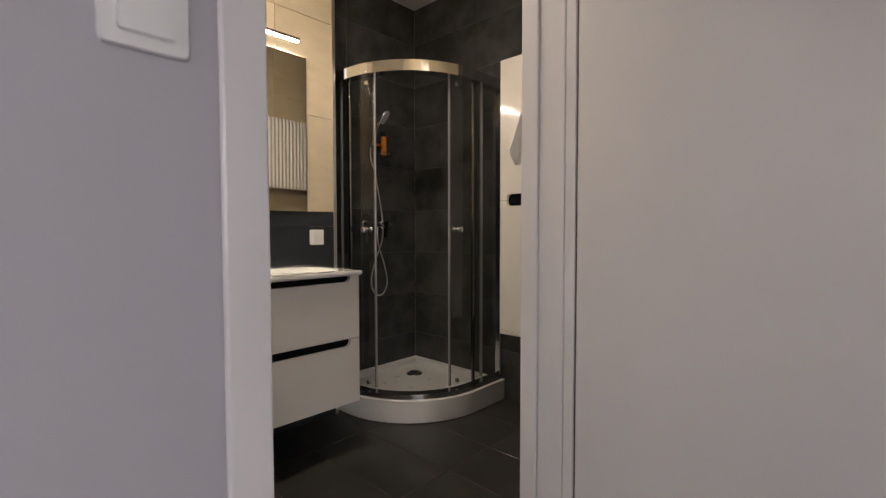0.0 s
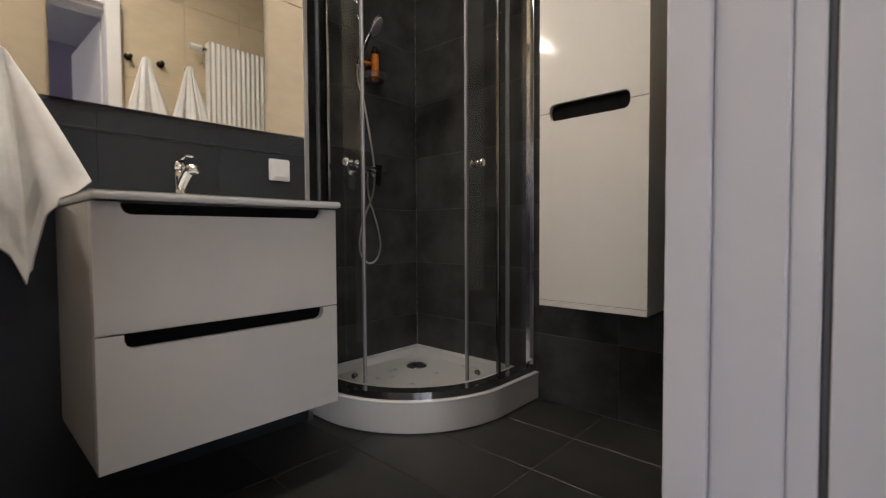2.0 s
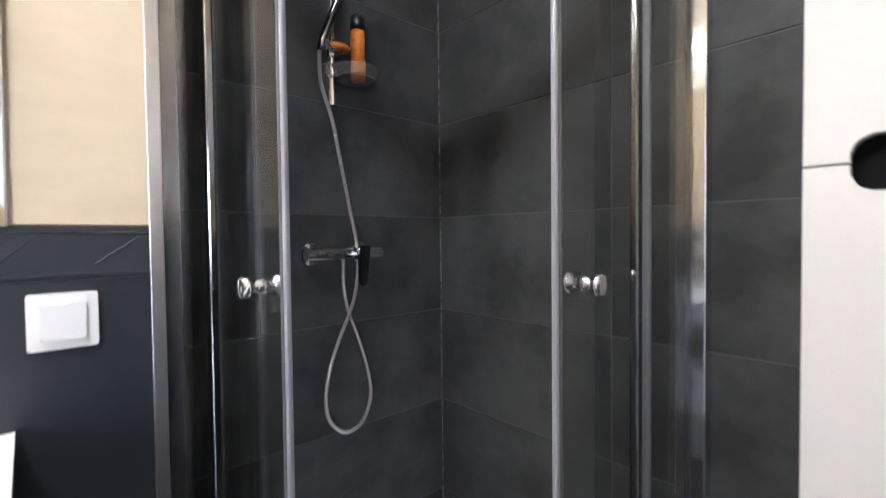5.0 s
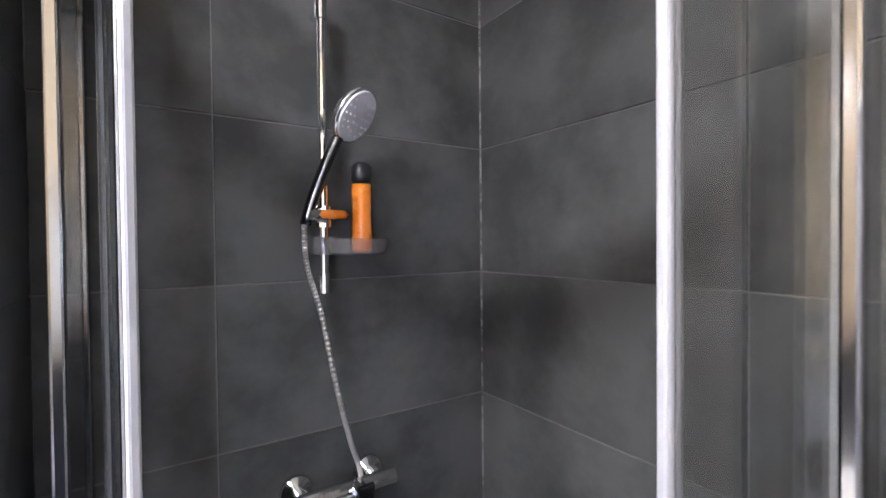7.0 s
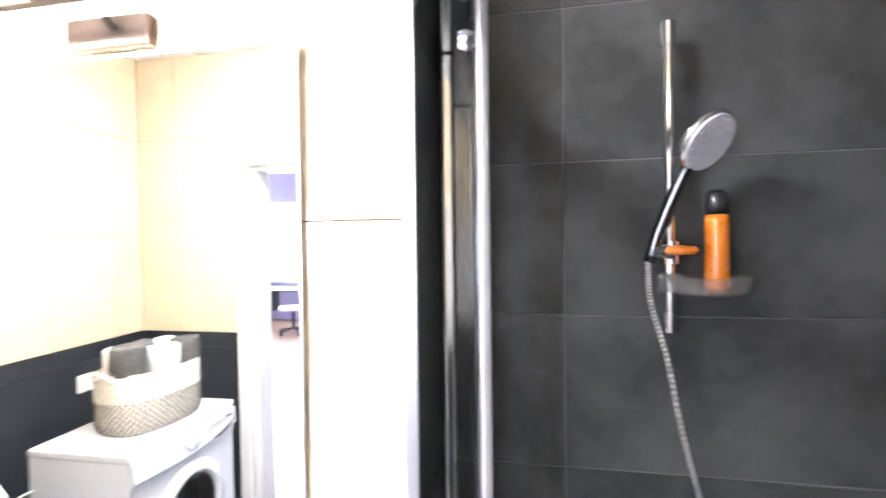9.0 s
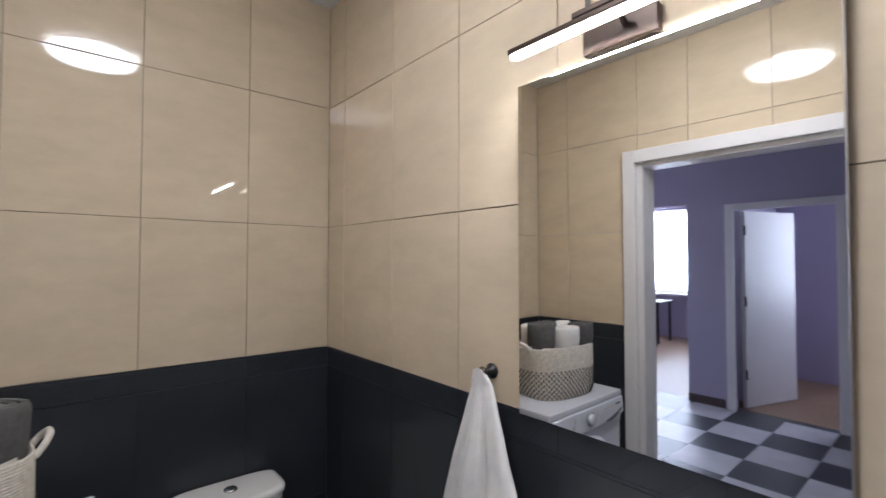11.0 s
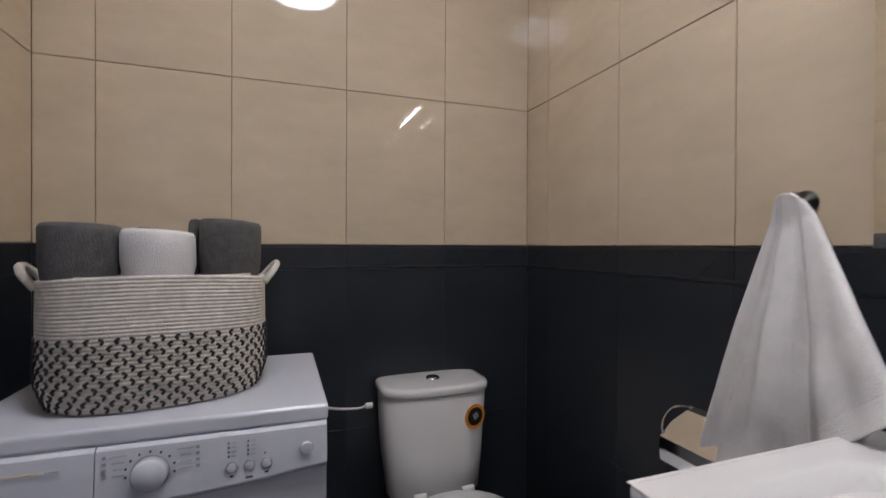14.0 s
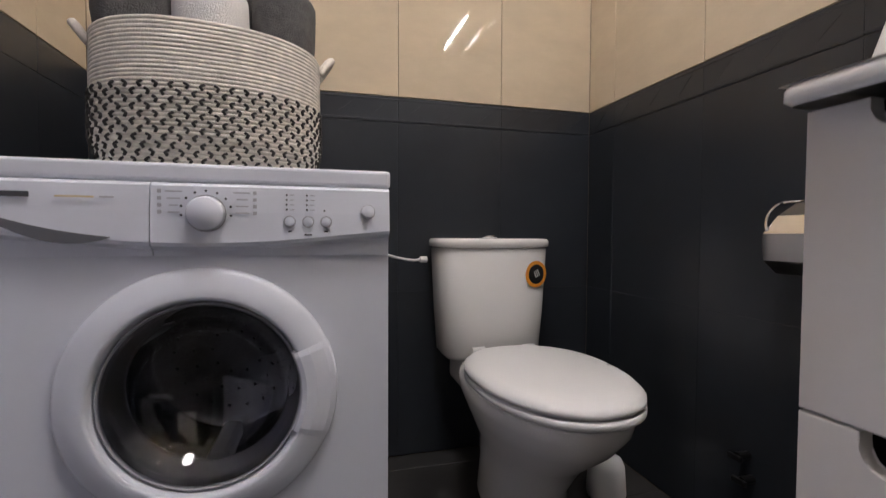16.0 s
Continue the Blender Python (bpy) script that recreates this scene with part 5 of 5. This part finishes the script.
part("lid", lofted([(0.3915, egg(-0.004, 0.46, 0.178, 0.285, 0.215, 2.2)), (0.395, egg(-0.004, 0.46, 0.185, 0.292, 0.219, 2.2)), (0.405, egg(-0.004, 0.46, 0.185, 0.292, 0.219, 2.2)), (0.415, egg(-0.004, 0.46, 0.175, 0.278, 0.207, 2.2)), (0.420, egg(-0.004, 0.46, 0.144, 0.244, 0.172, 2.1)), (0.422, egg(-0.006, 0.46, 0.06, 0.12, 0.08, 2.0))], 56), M_PLASTIC, wc, "white closed toilet lid", True)
for x in (-0.08, 0.08):
    part("hinge", tube([(x - 0.02, 0.232, 0.399), (x + 0.02, 0.232, 0.399)], 0.012, 12), M_PLASTIC, wc)
sticker = part("sticker", lathe([(0, 0.0), (0.041, 0.0), (0.041, 0.0012), (0, 0.0012)], 32), M_STICKER, tank, "round orange and black sticker", m=pose(-0.1185, 0.1990, 0.618, -91, 0, 15))
part("sticker_centre", lathe([(0, 0.0013), (0.030, 0.0013), (0.030, 0.0018), (0, 0.0018)], 32), M_BLACKPL, sticker)
for k in range(3):
    part("sticker_print", box(-0.011 + 0.007 * k, -0.012, 0.0019, -0.008 + 0.007 * k, 0.010, 0.0022), M_WHITE, sticker, m=pose(0, 0, 0, 0, 0, 25))
supply = thing("water_hose", "thin white water hose between washing machine and toilet tank", "hose", 0.70, 0.14, 0.66)
part("hose", tube(curve_points([(0.14, 0.03, 0.03), (0.09, 0.02, 0.028), (0.04, 0.0, 0.012), (-0.02, -0.02, 0.0), (-0.045, -0.03, 0.002)], 30), 0.0042, 8), M_PLASTIC, supply, smooth=True)
part("nut", tube([(-0.046, -0.03, 0.002), (-0.068, -0.031, 0.002)], 0.010, 8), M_PLASTIC, supply)

brush = thing("toilet_brush", "white toilet brush in its round holder", "toilet brush", 0.165, 0.368, 0)
part("holder", lathe([(0, 0), (0.052, 0), (0.055, 0.01), (0.050, 0.085), (0.042, 0.105), (0.02, 0.112), (0, 0.112)], 28), M_PLASTIC, brush, smooth=True)
part("stem", tube([(0, 0, 0.112), (0, 0, 0.295)], 0.006, 10), M_PLASTIC, brush)
part("grip", lathe([(0, 0.295), (0.008, 0.297), (0.011, 0.325), (0.008, 0.358), (0, 0.362)], 16), M_PLASTIC, brush, smooth=True)

# ---------- toilet paper holder and stop valves ----------
tp = thing("toilet_paper_holder", "chrome toilet paper holder with a bent cover flap", "paper holder", 0, 0.852, 0.722)
part("wall_plate", box(0.0005, -0.028, 0.045, 0.008, 0.028, 0.10, 0.003), M_CHROME, tp)
part("hinge", tube([(0.013, -0.075, 0.086), (0.013, 0.062, 0.086)], 0.005, 10), M_CHROME, tp)
part("roll", tube([(0.050, -0.048, -0.002), (0.050, 0.052, -0.002)], 0.030, 28), M_CARD, tp, "roll of buff toilet paper")
part("wire", tube(curve_points([(0.010, -0.070, 0.088), (0.040, -0.094, 0.084), (0.066, -0.100, 0.060), (0.078, -0.092, 0.028), (0.060, -0.080, 0.004), (0.050, -0.050, -0.002)], 22), 0.0032, 8), M_CHROME, tp, "bent chrome wire arm")
bm = bmesh.new()
fold = [(0.014, 0.091), (0.030, 0.084), (0.060, 0.058), (0.079, 0.028), (0.084, 0.022), (0.085, -0.004), (0.084, -0.032), (0.081, -0.036), (0.066, -0.058)]
inset = [0.022, 0.014, 0.0, -0.010, -0.012, -0.012, -0.010, -0.008, 0.004]
for x, z in fold:
    q = inset[fold.index((x, z))]
    bm.verts.new((x, -0.084 + q, z))
    bm.verts.new((x, 0.062, z))
bm.verts.ensure_lookup_table()
for k in range(len(fold) - 1):
    bm.faces.new([bm.verts[2 * k + q] for q in (0, 1, 3, 2)])
ob = part("flap", bm, M_CHROME, tp, "bent polished metal flap")
ob.modifiers.new("thick", "SOLIDIFY").thickness = 0.0016
for z in (0.235, 0.185):
    v = thing("stop_valve", "small dark stop valve on the wall under the basin", "valve", 0, 0.665 + (0.012 if z < 0.2 else 0), z, group="stop valves")
    part("stub", tube([(0.0005, 0, 0), (0.032, 0, 0)], 0.010, 12), M_BLACKMETAL, v)
    part("handle", box(0.0325, -0.018, -0.006, 0.044, 0.018, 0.006, 0.003), M_BLACKMETAL, v)

# ---------- tiles ----------
slab_cache = {}


def slab(w, h, material, bevel=0.0012, depth=T):
    key = (round(w, 4), round(h, 4), material.name)
    if key not in slab_cache:
        g = 0.0005 if material == M_PAINT else 0.0011
        bevel = 0.0007 if material == M_PAINT else bevel
        x0, y0, x1, y1 = g, g, w - g, h - g
        b = bevel
        vs = [(x0, y0, -depth), (x1, y0, -depth), (x1, y1, -depth), (x0, y1, -depth),
              (x0, y0, -b), (x1, y0, -b), (x1, y1, -b), (x0, y1, -b),
              (x0 + b, y0 + b, 0), (x1 - b, y0 + b, 0), (x1 - b, y1 - b, 0), (x0 + b, y1 - b, 0)]
        fs = [(8, 9, 10, 11)]
        for a in (0, 4):
            for k in range(4):
                j = (k + 1) % 4
                fs.append((a + k, a + j, a + 4 + j, a + 4 + k))
        me = bpy.data.meshes.new("tile")
        me.from_pydata([Vector(v) for v in vs], [], fs)
        me.materials.append(material)
        slab_cache[key] = me
    return slab_cache[key]


def tile_wall(parent, origin, u, v, us, vs, material, skip=None):
    """Tiles between the joints us and vs of a wall whose surface passes through origin."""
    m0 = plane_m(origin, u, v)
    for a, b in zip(us, us[1:]):
        for c, d in zip(vs, vs[1:]):
            if skip and skip(a, b, c, d):
                continue
            ob = new("tile", slab(b - a, d - c, material))
            tw = (random.uniform(-0.06, 0.06), random.uniform(-0.06, 0.06))
            ob.matrix_world = m0 @ pose(a, c, random.uniform(-0.0004, 0.0004), tw[0], tw[1], 0)
            ob.parent = parent


VB = [BAND, 1.712, 2.246, H]
VD = [0.003, 0.551, BORDER, BAND - 0.001]
US = [0, 0.346, 0.704, 1.061, 1.42, W]
tile_wall(wall_south, (0, 0, 0), (-1, 0, 0), (0, 0, 1), [-x for x in US[::-1]], VB, M_BEIGE)
tile_wall(wall_south, (0, 0, 0), (-1, 0, 0), (0, 0, 1), [-x for x in US[::-1]], VD, M_PAINT)
UW = [0, 0.145, 0.513, 0.871, 1.228, 1.585, RY - 0.006]
tile_wall(wall_west, (0, 0, 0), (0, 1, 0), (0, 0, 1), UW, VB, M_BEIGE)
tile_wall(wall_west, (0, 0, 0), (0, 1, 0), (0, 0, 1), UW, VD, M_PAINT)


def east(ys, vs, material):
    tile_wall(wall_east, (W, 0, 0), (0, -1, 0), (0, 0, 1), [-y for y in ys[::-1]], vs, material)


for ys in ([0, 0.23, FY0], [FY1, 1.68, 2.017, 2.374, 2.731, L]):
    east(ys, VB, M_BEIGE)
    east(ys, VD, M_PAINT)
east([FY0, 0.944, 1.302, FY1], [FH, 2.241, H], M_BEIGE)
# paint runs over the joints of the dark tiles; only the joint under the border shows pale
for parent, x0, y0, x1, y1 in ((wall_south, 0.001, -0.0059, W - 0.001, -0.0012), (wall_west, -0.0059, 0.001, -0.0012, RY - 0.014), (wall_east, W + 0.0012, 0.001, W + 0.0059, FY0), (wall_east, W + 0.0012, FY1, W + 0.0059, L - 0.001)):
    part("painted_joints", box(x0, y0, 0.002, x1, y1, BORDER - 0.0012), M_PAINT_GROUT, parent)
    part("painted_joints", box(x0, y0, BORDER + 0.0008, x1, y1, BAND - 0.002), M_PAINT_GROUT, parent)
# slanting relief lines of the border tiles
rnd = random.Random(7)
for parent, m0, us in ((wall_south, plane_m((0, 0, 0), (-1, 0, 0), (0, 0, 1)), [-x for x in US[::-1]]), (wall_west, plane_m((0, 0, 0), (0, 1, 0), (0, 0, 1)), UW)):
    for a, b in zip(us, us[1:]):
        n = max(1, round((b - a) / 0.12))
        for k in range(n):
            u = a + (b - a) * (k + 0.5) / n + rnd.uniform(-0.010, 0.010)
            ln = rnd.uniform(0.05, 0.075)
            ob = part("relief_line", box(-ln / 2, -0.0013, -0.0012, ln / 2, 0.0012, 0.0010, 0.0006, 1), M_PAINT, parent)
            ob.matrix_world = m0 @ pose(u, (BORDER + BAND) / 2 + rnd.uniform(-0.003, 0.003), 0, 0, 0, rnd.uniform(36, 44))
    for z, hh in ((BORDER + 0.007, 0.006), (BAND - 0.010, 0.005)):
        ob = part("border_ridge", box(us[0] + 0.002, -hh / 2, -0.001, us[-1] - 0.008, hh / 2, 0.0012, 0.0008, 2), M_PAINT, parent, "raised painted ridge")
        ob.matrix_world = m0 @ pose(0, z, 0)
VN = [0.003] + [0.013 + 0.303 * k for k in range(1, 9)] + [H]
tile_wall(wall_niche, (RX, 0, 0), (0, 1, 0), (0, 0, 1), [RY, L - 0.60, L], VN, M_ANTHRA)
tile_wall(wall_north, (0, L, 0), (1, 0, 0), (0, 0, 1), [RX, RX + 0.6, RX + 1.2, W], VN, M_ANTHRA)
tile_wall(wall_return, (0, RY, 0), (-1, 0, 0), (0, 0, 1), [0.006, 0.235], VN, M_ANTHRA)
fx = [RX, 0.311, 0.911, 1.511, HX - 0.08]
fy = [2.21 + 0.303 * k for k in range(-8, 2)]
fy = [0] + [y for y in fy if y > 0.05] + [L]
for a, b in zip(fx, fx[1:]):
    for c, d in zip(fy, fy[1:]):
        if b <= 0.32 and d < RY:
            ob = new("floor_tile", slab(b - 0.0, d - c, M_FLOOR))
            ob.location = (0.0, c, 0)
        else:
            ob = new("floor_tile", slab(b - a, d - c, M_FLOOR))
            ob.location = (a, c, 0)
        ob.parent = floor
